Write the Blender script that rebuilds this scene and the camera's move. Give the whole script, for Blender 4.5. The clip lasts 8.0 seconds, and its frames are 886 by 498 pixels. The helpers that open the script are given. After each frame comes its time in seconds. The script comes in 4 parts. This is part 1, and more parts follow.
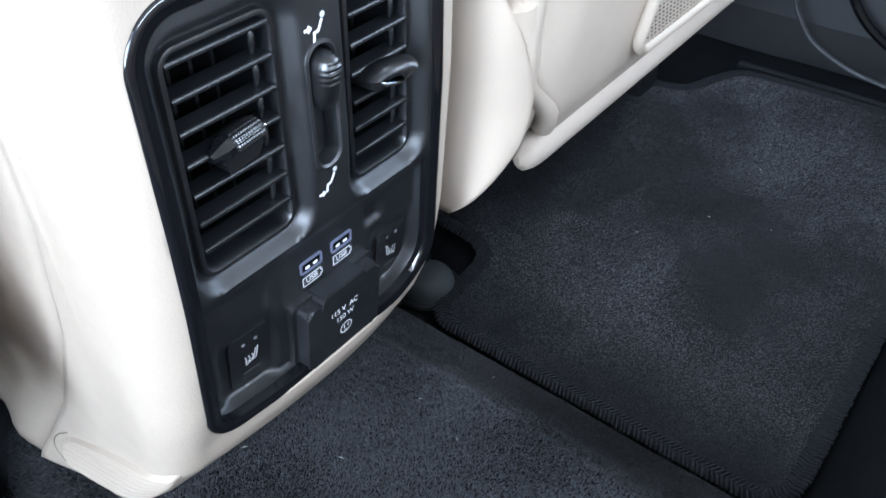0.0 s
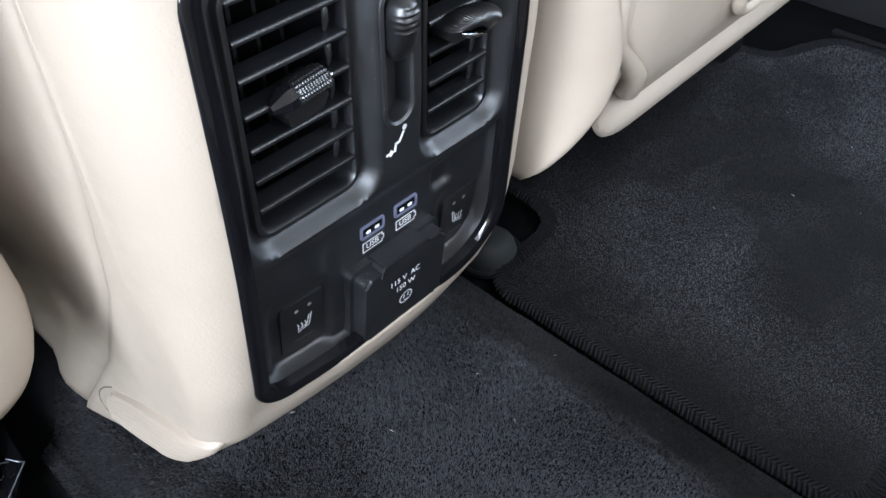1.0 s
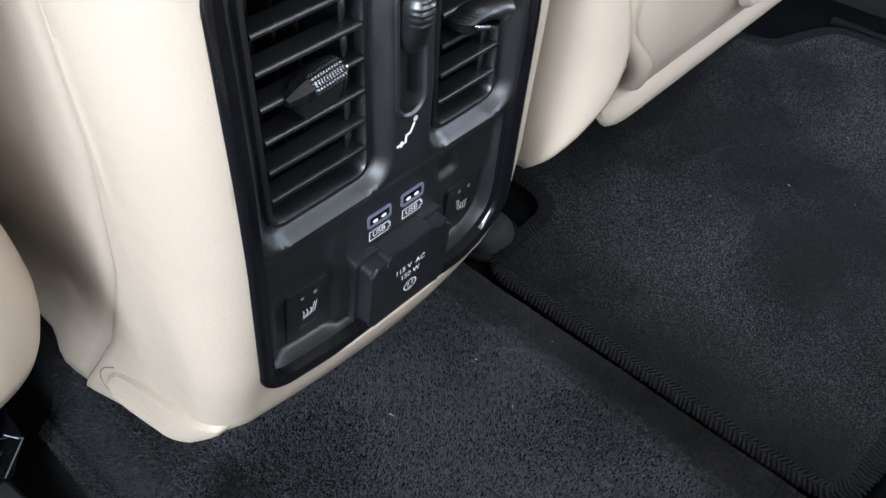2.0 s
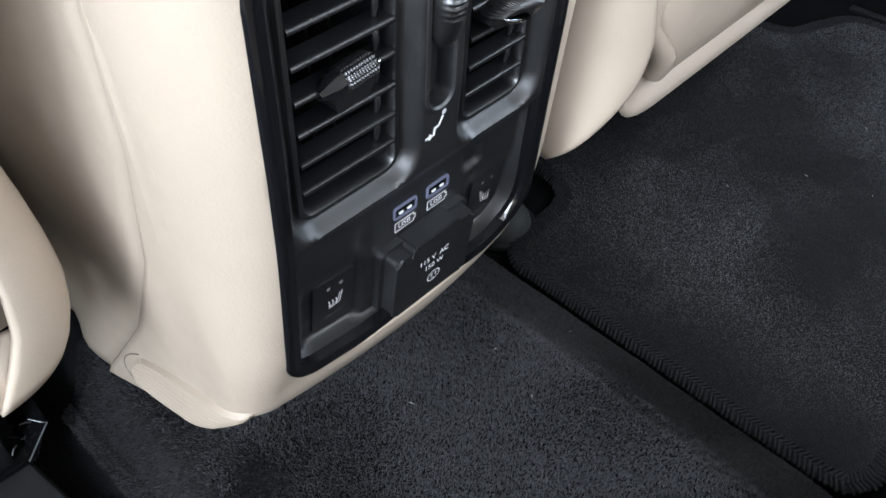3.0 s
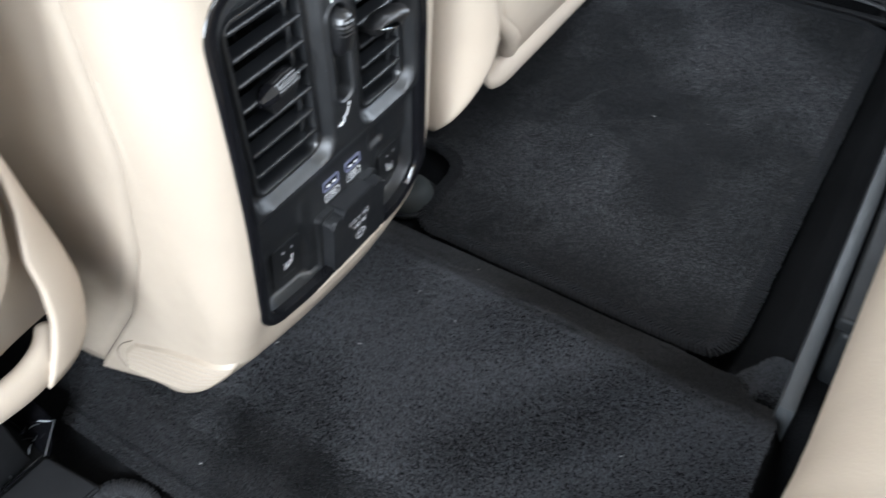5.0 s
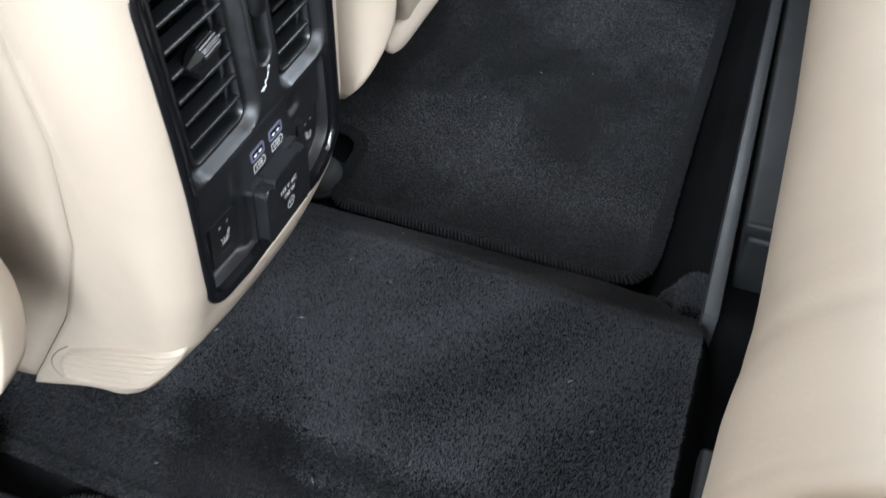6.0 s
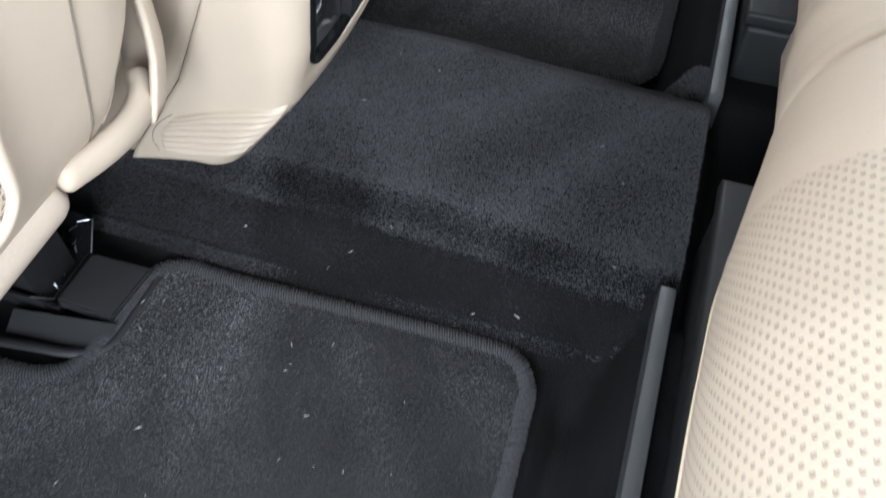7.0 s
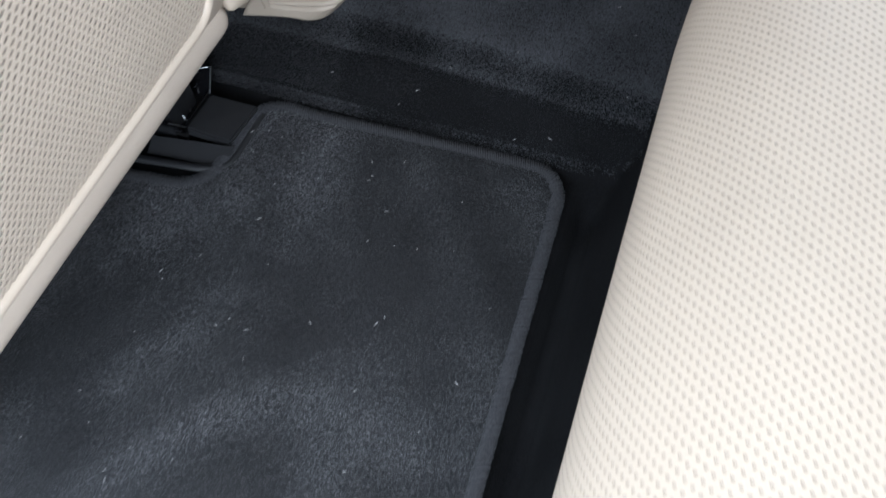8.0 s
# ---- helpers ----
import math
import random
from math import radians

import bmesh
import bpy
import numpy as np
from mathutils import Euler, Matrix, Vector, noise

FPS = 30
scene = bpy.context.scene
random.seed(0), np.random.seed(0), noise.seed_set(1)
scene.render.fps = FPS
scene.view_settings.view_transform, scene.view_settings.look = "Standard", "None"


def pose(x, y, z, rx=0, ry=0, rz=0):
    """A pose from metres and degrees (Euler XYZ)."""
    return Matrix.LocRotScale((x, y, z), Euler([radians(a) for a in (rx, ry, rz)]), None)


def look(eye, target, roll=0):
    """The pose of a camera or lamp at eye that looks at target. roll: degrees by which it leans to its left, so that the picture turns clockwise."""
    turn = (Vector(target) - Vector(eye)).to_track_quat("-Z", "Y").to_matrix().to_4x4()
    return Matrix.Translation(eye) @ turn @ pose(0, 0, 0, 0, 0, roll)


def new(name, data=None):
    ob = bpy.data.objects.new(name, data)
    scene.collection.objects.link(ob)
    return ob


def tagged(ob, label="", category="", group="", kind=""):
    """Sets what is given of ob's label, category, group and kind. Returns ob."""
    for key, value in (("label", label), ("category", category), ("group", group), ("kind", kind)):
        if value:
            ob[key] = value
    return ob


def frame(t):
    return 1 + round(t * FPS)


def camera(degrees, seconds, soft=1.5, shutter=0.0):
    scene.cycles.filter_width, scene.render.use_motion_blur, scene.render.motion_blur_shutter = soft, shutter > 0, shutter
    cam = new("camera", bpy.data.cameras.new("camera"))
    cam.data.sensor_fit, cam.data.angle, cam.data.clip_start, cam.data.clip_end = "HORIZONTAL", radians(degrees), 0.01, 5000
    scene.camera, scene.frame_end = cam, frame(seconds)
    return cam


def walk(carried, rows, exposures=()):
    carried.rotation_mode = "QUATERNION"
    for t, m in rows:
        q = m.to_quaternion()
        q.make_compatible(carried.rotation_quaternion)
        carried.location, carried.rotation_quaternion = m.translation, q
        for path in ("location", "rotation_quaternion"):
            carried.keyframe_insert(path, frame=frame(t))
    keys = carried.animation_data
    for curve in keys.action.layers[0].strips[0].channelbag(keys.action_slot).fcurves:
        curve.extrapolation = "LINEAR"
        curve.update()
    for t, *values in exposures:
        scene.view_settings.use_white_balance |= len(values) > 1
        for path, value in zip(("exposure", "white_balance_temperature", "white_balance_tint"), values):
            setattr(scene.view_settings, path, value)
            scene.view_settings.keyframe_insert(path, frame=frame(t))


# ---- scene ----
cam = camera(56.9, 8.0, 1.5, 0.3)
PATH = [
    (0, (-0.201, -0.234, 0.488), (1.002, 0.709, -0.802), -0.3),
    (0.5, (-0.189, -0.221, 0.473), (0.925, 0.767, -0.863), -0.5),
    (1, (-0.185, -0.21, 0.471), (0.884, 0.786, -0.895), -0.3),
    (1.5, (-0.187, -0.206, 0.475), (0.882, 0.76, -0.912), 1.1),
    (3, (-0.193, -0.195, 0.481), (0.833, 0.742, -0.957), 1.7),
    (3.5, (-0.207, -0.207, 0.499), (0.793, 0.754, -0.942), 0.6),
    (4, (-0.246, -0.23, 0.521), (0.769, 0.715, -0.92), 0.6),
    (4.5, (-0.282, -0.237, 0.531), (0.758, 0.676, -0.912), -0.6),
    (5, (-0.269, -0.255, 0.545), (0.878, 0.518, -0.9), -2.0),
    (5.2, (-0.262, -0.264, 0.551), (0.936, 0.434, -0.89), -1.8),
    (6.3, (-0.347, -0.231, 0.526), (0.916, 0.252, -0.948), -1.5),
    (6.5, (-0.378, -0.223, 0.524), (0.873, 0.214, -0.974), -0.5),
    (7, (-0.458, -0.209, 0.536), (0.689, 0.134, -1.066), 1.2),
    (7.5, (-0.531, -0.212, 0.566), (0.534, 0.098, -1.098), 1.6),
    (8, (-0.642, -0.233, 0.608), (0.394, 0.11, -1.068), -0.1),
]
EXPO = [(0.0, 1.31, 5300, 8), (0.5, 1.14, 5520, 9), (1.0, 1.08, 5700, 9), (1.6, 1.02, 5800, 9), (3.0, 0.95, 5900, 9), (3.5, 0.9, 5950, 9), (4.5, 0.98, 6000, 9), (5.0, 1.24, 5950, 8), (5.3, 1.24, 5950, 8), (6.3, 1.02, 6050, 9), (7.0, 1.1, 6050, 9), (7.5, 0.95, 5950, 9), (8.0, 0.18, 5750, 9)]
walk(cam, [(t, look(eye, target, roll)) for t, eye, target, roll in PATH], EXPO)

# ---------------------------------------------------------------- light
world = bpy.data.worlds.new("sky")
scene.world = world
world.use_nodes = True
wn, wl = world.node_tree.nodes, world.node_tree.links
sky = wn.new("ShaderNodeTexSky")
sky.sky_type = "NISHITA"
sky.sun_disc = False
sky.sun_elevation, sky.sun_rotation = radians(40), radians(250)
wl.new(sky.outputs[0], wn["Background"].inputs[0])
wn["Background"].inputs[1].default_value = 0.15
sun = new("sun", bpy.data.lights.new("sun", "SUN"))
sun.data.energy, sun.data.angle, sun.data.color = 1.2, radians(20), (1.0, 0.96, 0.9)
sun.matrix_world = look((-2.2, -0.6, 4.0), (0, 0, 0))


def area_lamp(name, eye, target, wide, high, watts, colour=(0.93, 0.97, 1.0)):
    """A rectangular area lamp: sky light through an opening of the cabin, or added fill."""
    ob = new(name, bpy.data.lights.new(name, "AREA"))
    ob.data.shape, ob.data.size, ob.data.size_y, ob.data.energy, ob.data.color = "RECTANGLE", wide, high, watts, colour
    ob.matrix_world = look(eye, target)
    return ob


area_lamp("open_door_light", (-1.45, -0.62, 0.80), (0.0, 0.0, 0.25), 1.1, 0.6, 13)
area_lamp("rear_door_light", (-1.0, 0.02, 0.50), (-0.4, 0.0, 0.0), 0.70, 0.50, 13.5)
# unseen fill lamp behind the bench, added to brighten the panel and seat backs
area_lamp("rear_fill_light", (0.0, -1.35, 0.88), (0.0, 0.0, 0.3), 1.1, 0.4, 26)
area_lamp("right_window_light", (0.98, -0.2, 0.82), (0.0, 0.0, 0.35), 0.9, 0.45, 8)


# ---------------------------------------------------------------- materials
class Nodes:
    """A principled material and short ways to add nodes to it."""

    def __init__(self, name, rough=0.5, metal=0.0, spec=0.5):
        self.m = bpy.data.materials.new(name)
        self.m.use_nodes = True
        self.t = self.m.node_tree
        self.b = self.t.nodes["Principled BSDF"]
        self.b.inputs["Roughness"].default_value = rough
        self.b.inputs["Metallic"].default_value = metal
        self.b.inputs["Specular IOR Level"].default_value = spec
        self.co = self.n("ShaderNodeTexCoord").outputs["Object"]

    def n(self, kind, **props):
        node = self.t.nodes.new(kind)
        for k, v in props.items():
            setattr(node, k, v)
        return node

    def link(self, a, b):
        self.t.links.new(a, b)

    def noise(self, scale, detail=3.0, rough=0.6, co=None):
        n = self.n("ShaderNodeTexNoise")
        n.inputs["Scale"].default_value = scale
        n.inputs["Detail"].default_value = detail
        n.inputs["Roughness"].default_value = rough
        self.link(co or self.co, n.inputs["Vector"])
        return n.outputs["Fac"]

    def voronoi(self, scale, feature="F1", co=None):
        n = self.n("ShaderNodeTexVoronoi", feature=feature)
        n.inputs["Scale"].default_value = scale
        self.link(co or self.co, n.inputs["Vector"])
        return n.outputs["Distance"]

    def ramp(self, fac, stops):
        n = self.n("ShaderNodeValToRGB")
        e = n.color_ramp.elements
        while len(e) < len(stops):
            e.new(0.5)
        for k, (p, c) in zip(e, stops):
            k.position, k.color = p, (*c, 1)
        self.link(fac, n.inputs["Fac"])
        return n.outputs["Color"]

    def mix(self, fac, a, b, mode="MIX"):
        n = self.n("ShaderNodeMix", data_type="RGBA", blend_type=mode)
        for sock, v in ((n.inputs[0], fac), (n.inputs[6], a), (n.inputs[7], b)):
            if isinstance(v, (int, float)):
                sock.default_value = v
            elif isinstance(v, tuple):
                sock.default_value = (*v, 1)
            else:
                self.link(v, sock)
        return n.outputs[2]

    def math(self, op, a, b=0.0):
        n = self.n("ShaderNodeMath", operation=op)
        for sock, v in zip(n.inputs, (a, b)):
            if isinstance(v, (int, float)):
                sock.default_value = v
            else:
                self.link(v, sock)
        return n.outputs[0]

    def bump(self, *layers):
        """layers: (height socket, strength, distance in metres)"""
        last = None
        for h, s, d in layers:
            n = self.n("ShaderNodeBump")
            n.inputs["Strength"].default_value = s
            n.inputs["Distance"].default_value = d
            self.link(h, n.inputs["Height"])
            if last:
                self.link(last, n.inputs["Normal"])
            last = n.outputs[0]
        self.link(last, self.b.inputs["Normal"])

    def colour(self, c):
        if isinstance(c, tuple):
            self.b.inputs["Base Color"].default_value = (*c, 1)
        else:
            self.link(c, self.b.inputs["Base Color"])

    def roughness(self, sock):
        self.link(sock, self.b.inputs["Roughness"])


def scaled(c, k):
    return tuple(v * k for v in c)


def soft_trim(name, c, rough, grain, depth, spec=0.4):
    """Moulded vinyl, leather or plastic with a fine grain."""
    k = Nodes(name, rough, spec=spec)
    big = k.noise(9, 3)
    k.colour(k.ramp(big, [(0.3, scaled(c, 0.93)), (0.7, scaled(c, 1.04))]))
    k.roughness(k.ramp(k.noise(60, 2), [(0.3, (rough - 0.06,) * 3), (0.75, (rough + 0.08,) * 3)]))
    k.bump((k.voronoi(grain, "SMOOTH_F1"), 0.35, depth), (k.noise(grain * 0.25, 3), 0.25, depth))
    return k.m


BEIGE = (0.372, 0.313, 0.250)
M_CONSOLE = soft_trim("beige moulded plastic", BEIGE, 0.44, 900, 0.00035, 0.4)
M_SHELL = soft_trim("beige seat shell", scaled(BEIGE, 1.17), 0.5, 900, 0.0002, 0.3)
M_LEATHER = soft_trim("cream leather", (0.485, 0.413, 0.333), 0.5, 900, 0.0002)
M_PIPING = soft_trim("cream piping", (0.62, 0.53, 0.40), 0.5, 900, 0.0003)


def carpet(name, c, tuft, light):
    """The ground of a carpet, seen between its fibres."""
    k = Nodes(name, 1.0, spec=0.05)
    fine = k.noise(tuft, 2, 0.75)
    patch = k.noise(11, 4, 0.55)
    base = k.ramp(fine, [(0.28, scaled(c, 0.35)), (0.5, c), (0.74, light)])
    k.colour(k.mix(k.ramp(patch, [(0.35, (0.0,) * 3), (0.72, (0.6,) * 3)]), base, scaled(light, 0.8)))
    k.bump((fine, 0.9, 0.0015))
    return k.m


def fibre(name, dark, light, patch=6, sheen=0.5, spread=(0.42, 0.64)):
    """Single yarn ends, each of its own shade."""
    k = Nodes(name, 0.9, spec=0.12)
    rnd = k.n("ShaderNodeNewGeometry").outputs["Random Per Island"]
    yarn = k.ramp(rnd, [(0.0, dark), (0.6, tuple((a + b) / 2 for a, b in zip(dark, light))), (1.0, light)])
    # the nap's sheen, brushed either way, put into the colour: clouds, and crisp-edged swathes
    clouds = k.ramp(k.noise(patch, 5, 0.6), [(spread[0], (0.0,) * 3), (spread[1], (1.0,) * 3)])
    bent = k.n("ShaderNodeMix", data_type="VECTOR")
    bent.inputs[0].default_value = 0.22
    k.link(k.co, bent.inputs[4])
    warp = k.n("ShaderNodeTexNoise")
    warp.inputs["Scale"].default_value = patch * 0.8
    k.link(k.co, warp.inputs["Vector"])
    k.link(warp.outputs["Color"], bent.inputs[5])
    cell = k.n("ShaderNodeTexVoronoi", feature="F1")
    cell.inputs["Scale"].default_value = patch * 1.9
    k.link(bent.outputs[1], cell.inputs["Vector"])
    swathe = k.n("ShaderNodeSeparateColor")
    k.link(cell.outputs["Color"], swathe.inputs[0])
    swept = k.ramp(swathe.outputs[0], [(0.1, (0.1,) * 3), (0.9, (1.0,) * 3)])
    fine = k.ramp(k.noise(70, 4, 0.65), [(0.3, (0.72,) * 3), (0.7, (1.0,) * 3)])
    amount = k.math("MULTIPLY", k.math("ADD", k.math("MULTIPLY", clouds, 0.6), k.math("MULTIPLY", swept, 0.4)), fine)
    k.colour(k.mix(k.math("MULTIPLY", amount, sheen), yarn, scaled(light, 4.0)))
    return k.m


M_CARPET = carpet("charcoal loop carpet", (0.006, 0.0062, 0.0067), 900, (0.016, 0.0165, 0.0178))
M_MAT = carpet("dark velour mat", (0.022, 0.0224, 0.0239), 1400, (0.044, 0.0449, 0.0477))
M_YARN = fibre("charcoal carpet yarn", (0.033, 0.0341, 0.0370), (0.099, 0.1022, 0.1108), 9, 0.10)
M_VELOUR = fibre("dark velour yarn", (0.031, 0.0316, 0.0336), (0.050, 0.0509, 0.0540), 5, 1.0, (0.45, 0.56))
M_FLAP = soft_trim("beige felt flap", (0.46, 0.39, 0.32), 0.95, 1600, 0.0008, 0.05)


def hem_thread(name, dark, light):
    k = Nodes(name, 0.9, spec=0.15)
    k.colour(k.ramp(k.noise(700, 2), [(0.3, dark), (0.7, light)]))
    k.bump((k.noise(1500, 2), 0.6, 0.0008))
    return k.m


# one thread, two tones: dimmer light on the right mat put into the colour
M_HEM_LIT = hem_thread("serged hem thread, lit tone", (0.026, 0.0266, 0.029), (0.062, 0.0635, 0.069))
M_HEM_SHADED = hem_thread("serged hem thread, shaded tone", (0.014, 0.0144, 0.016), (0.034, 0.035, 0.0385))


def black_plastic(name, c, rough, dust=0.0, grain=1200, spec=0.4):
    k = Nodes(name, rough, spec=spec)
    specks = k.ramp(k.noise(1500, 1, 0.5), [(0.735, (0.0,) * 3), (0.80, (dust,) * 3)])
    k.colour(k.mix(specks, c, (0.25, 0.25, 0.26)))
    k.roughness(k.ramp(k.noise(40, 3), [(0.3, (rough * 0.85,) * 3), (0.7, (min(1, rough * 1.2),) * 3)]))
    k.bump((k.noise(grain, 2), 0.12, 0.0003))
    return k.m


M_GLOSS = black_plastic("piano black trim", (0.005, 0.005, 0.006), 0.07, 0.10, 200, 0.6)
M_PANEL = black_plastic("black satin panel", (0.0054, 0.0059, 0.0069), 0.44, 0.5, spec=0.9)
M_VENT = black_plastic("black vent plastic", (0.0042, 0.0046, 0.0054), 0.36, 0.8, spec=0.9)
M_RUBBER = black_plastic("ribbed rubber grip", (0.005, 0.005, 0.0055), 0.34, 0.2, spec=0.8)
# near-black for vent, socket, seat and bracket hollows: shade put into the colour
M_HOLLOW_SHADE = black_plastic("shade-black hollow plastic", (0.003, 0.003, 0.003), 0.8, spec=0.2)
M_COVER = black_plastic("matt black cover", (0.0085, 0.009, 0.0102), 0.46, 0.6, spec=0.5)
M_TRACK = black_plastic("black seat track plastic", (0.014, 0.0145, 0.016), 0.52, 0.1, 500, 0.3)
M_SILL = black_plastic("dark grey sill plastic", (0.045, 0.047, 0.05), 0.5, 0.05, 700)
M_RAIL = black_plastic("grey scuff plastic", (0.05, 0.053, 0.056), 0.45, 0.05, 700)
M_PLINTH = black_plastic("dark plinth plastic", (0.014, 0.015, 0.016), 0.5, 0.05, 700, 0.25)
M_RIM = black_plastic("grey rubber", (0.13, 0.14, 0.14), 0.6, 0.05, 700)
M_BUMPER = black_plastic("dusty dark rubber", (0.045, 0.05, 0.05), 0.62, 0.15, 700, 0.25)


def plain(name, c, rough, metal=0.0, glow=0.0):
    k = Nodes(name, rough, metal)
    k.colour(k.ramp(k.noise(300, 2), [(0.3, scaled(c, 0.92)), (0.7, scaled(c, 1.05))]))
    if glow:
        k.b.inputs["Emission Color"].default_value = (*c, 1)
        k.b.inputs["Emission Strength"].default_value = glow
    return k.m


M_WHITE = plain("white print and contact glint", (0.85, 0.86, 0.87), 0.5)
M_GREY = plain("grey print", (0.25, 0.25, 0.26), 0.5)
M_USB = plain("lavender usb rim", (0.13, 0.135, 0.20), 0.35)
M_CHROME = plain("polished chrome", (0.75, 0.78, 0.8), 0.12, 1.0)
M_STEEL = plain("bare steel edge", (0.30, 0.31, 0.32), 0.4, 1.0)
M_LINT = plain("pale lint", (0.38, 0.38, 0.38), 0.9)
# backing kept far darker than the net, so its holes come out dark
M_NETBACK = soft_trim("dark brown net backing", scaled(BEIGE, 0.06), 0.9, 900, 0.0003)
M_SEAM = soft_trim("tan seam and joint line", scaled(BEIGE, 0.34), 0.8, 900, 0.0003)
M_LINER = soft_trim("pale headliner", (0.55, 0.52, 0.47), 0.9, 400, 0.0005)
M_TRIM = soft_trim("beige door trim", BEIGE, 0.55, 500, 0.0004)


def perforated(name, c):
    """Leather with a staggered grid of small punched holes, laid out in metres on the UV map."""
    k = Nodes(name, 0.5, spec=0.4)
    uv = k.n("ShaderNodeUVMap").outputs[0]
    sep = k.n("ShaderNodeSeparateXYZ")
    k.link(uv, sep.inputs[0])

    def dots(ox, oy, pitch=0.0041, row=0.0046):
        fx = k.math("SUBTRACT", k.math("FRACT", k.math("ADD", k.math("DIVIDE", sep.outputs[0], pitch), ox)), 0.5)
        fy = k.math("SUBTRACT", k.math("FRACT", k.math("ADD", k.math("DIVIDE", sep.outputs[1], row), oy)), 0.5)
        return k.math("SQRT", k.math("ADD", k.math("MULTIPLY", k.math("MULTIPLY", fx, fx), 0.6), k.math("MULTIPLY", fy, fy)))

    d = k.math("MINIMUM", dots(0, 0), dots(0.5, 0.5))
    hole = k.ramp(d, [(0.09, (0.0,) * 3), (0.16, (1.0,) * 3)])
    base = k.ramp(k.noise(9, 3), [(0.3, scaled(c, 0.93)), (0.7, scaled(c, 1.04))])
    k.colour(k.mix(hole, scaled(c, 0.64), base))
    k.bump((hole, 0.6, 0.0008), (k.voronoi(900, "SMOOTH_F1"), 0.3, 0.0002))
    return k.m


M_PERF = perforated("perforated cream leather", (0.45, 0.383, 0.308))


# ---------------------------------------------------------------- mesh helpers
def part(name, bm, material, parent=None, label="", smooth=True, angle=40):
    """Links a bmesh as one mesh object, under a thing or a part."""
    me = bpy.data.meshes.new(name)
    bmesh.ops.recalc_face_normals(bm, faces=bm.faces)
    bm.to_mesh(me)
    bm.free()
    me.materials.append(material)
    if smooth:
        me.shade_smooth()
        me.set_sharp_from_angle(angle=radians(angle))
    ob = new(name, me)
    ob.parent = parent
    if label:
        ob["label"] = label
    return ob


def thing(name, at, label, category, group="", kind=""):
    ob = new(name)
    ob.location = at
    ob.empty_display_size = 0.05
    bpy.context.view_layer.update()
    return tagged(ob, label, category, group, kind)


def under(ob, parent):
    """Parents ob, built in world places, without moving it."""
    bpy.context.view_layer.update()
    ob.parent = parent
    ob.matrix_parent_inverse = parent.matrix_world.inverted()
    return ob


def wpart(name, bm, material, parent, label="", smooth=True, angle=40):
    return under(part(name, bm, material, None, label, smooth, angle), parent)


def sheet(f, nu, nv, closed_u=False, closed_v=False, uv=None):
    """A surface from f(i / nu, j / nv)."""
    bm = bmesh.new()
    mu, mv = nu + (not closed_u), nv + (not closed_v)
    vs = [[bm.verts.new(f(i / nu, j / nv)) for j in range(mv)] for i in range(mu)]
    layer = bm.loops.layers.uv.new("UVMap") if uv else None
    for i in range(nu):
        for j in range(nv):
            ids = [(i, j), ((i + 1) % mu, j), ((i + 1) % mu, (j + 1) % mv), (i, (j + 1) % mv)]
            face = bm.faces.new([vs[a][b] for a, b in ids])
            if layer:
                for lo, (a, b) in zip(face.loops, [(i, j), (i + 1, j), (i + 1, j + 1), (i, j + 1)]):
                    lo[layer].uv = uv(a / nu, b / nv)
    return bm


def smooth_path(pts, n, closed=False):
    """Catmull-Rom through pts, n points to a span."""
    p = [Vector(q) for q in pts]
    m = len(p)
    out = []
    for i in range(m if closed else m - 1):
        a, b, c, d = (p[(i + k) % m] if closed else p[min(max(i + k, 0), m - 1)] for k in (-1, 0, 1, 2))
        for j in range(n):
            t = j / n
            out.append(0.5 * (2 * b + (c - a) * t + (2 * a - 5 * b + 4 * c - d) * t * t + (3 * b - a - 3 * c + d) * t ** 3))
    if not closed:
        out.append(p[-1])
    return out


def sweep(pts, section, closed=False, up=(0, 0, 1), caps=True):
    """A tube along pts. section(i, n) gives a list of (side, up) offsets."""
    bm = bmesh.new()
    n = len(pts)
    rings = []
    for i, p in enumerate(pts):
        a = pts[(i - 1) % n] if closed or i else pts[0]
        b = pts[(i + 1) % n] if closed or i < n - 1 else pts[-1]
        t = (Vector(b) - Vector(a)).normalized()
        side = t.cross(Vector(up))
        side = side.normalized() if side.length > 1e-4 else Vector((1, 0, 0))
        w = side.cross(t)
        rings.append([bm.verts.new(Vector(p) + side * s + w * u) for s, u in section(i, n)])
    k = len(rings[0])
    for i in range(n if closed else n - 1):
        r, q = rings[i], rings[(i + 1) % n]
        for j in range(k):
            bm.faces.new((r[j], r[(j + 1) % k], q[(j + 1) % k], q[j]))
    if caps and not closed:
        bm.faces.new(rings[0])
        bm.faces.new(rings[-1])
    return bm


def oval(a, b, k=10):
    return [(a * math.cos(2 * math.pi * j / k), b * math.sin(2 * math.pi * j / k)) for j in range(k)]


def rounded_rect(x0, x1, z0, z1, r, n=6):
    out = []
    for cx, cz, a in ((x1 - r, z0 + r, -90), (x1 - r, z1 - r, 0), (x0 + r, z1 - r, 90), (x0 + r, z0 + r, 180)):
        for j in range(n + 1):
            w = radians(a + 90 * j / n)
            out.append((cx + r * math.cos(w), cz + r * math.sin(w)))
    return out


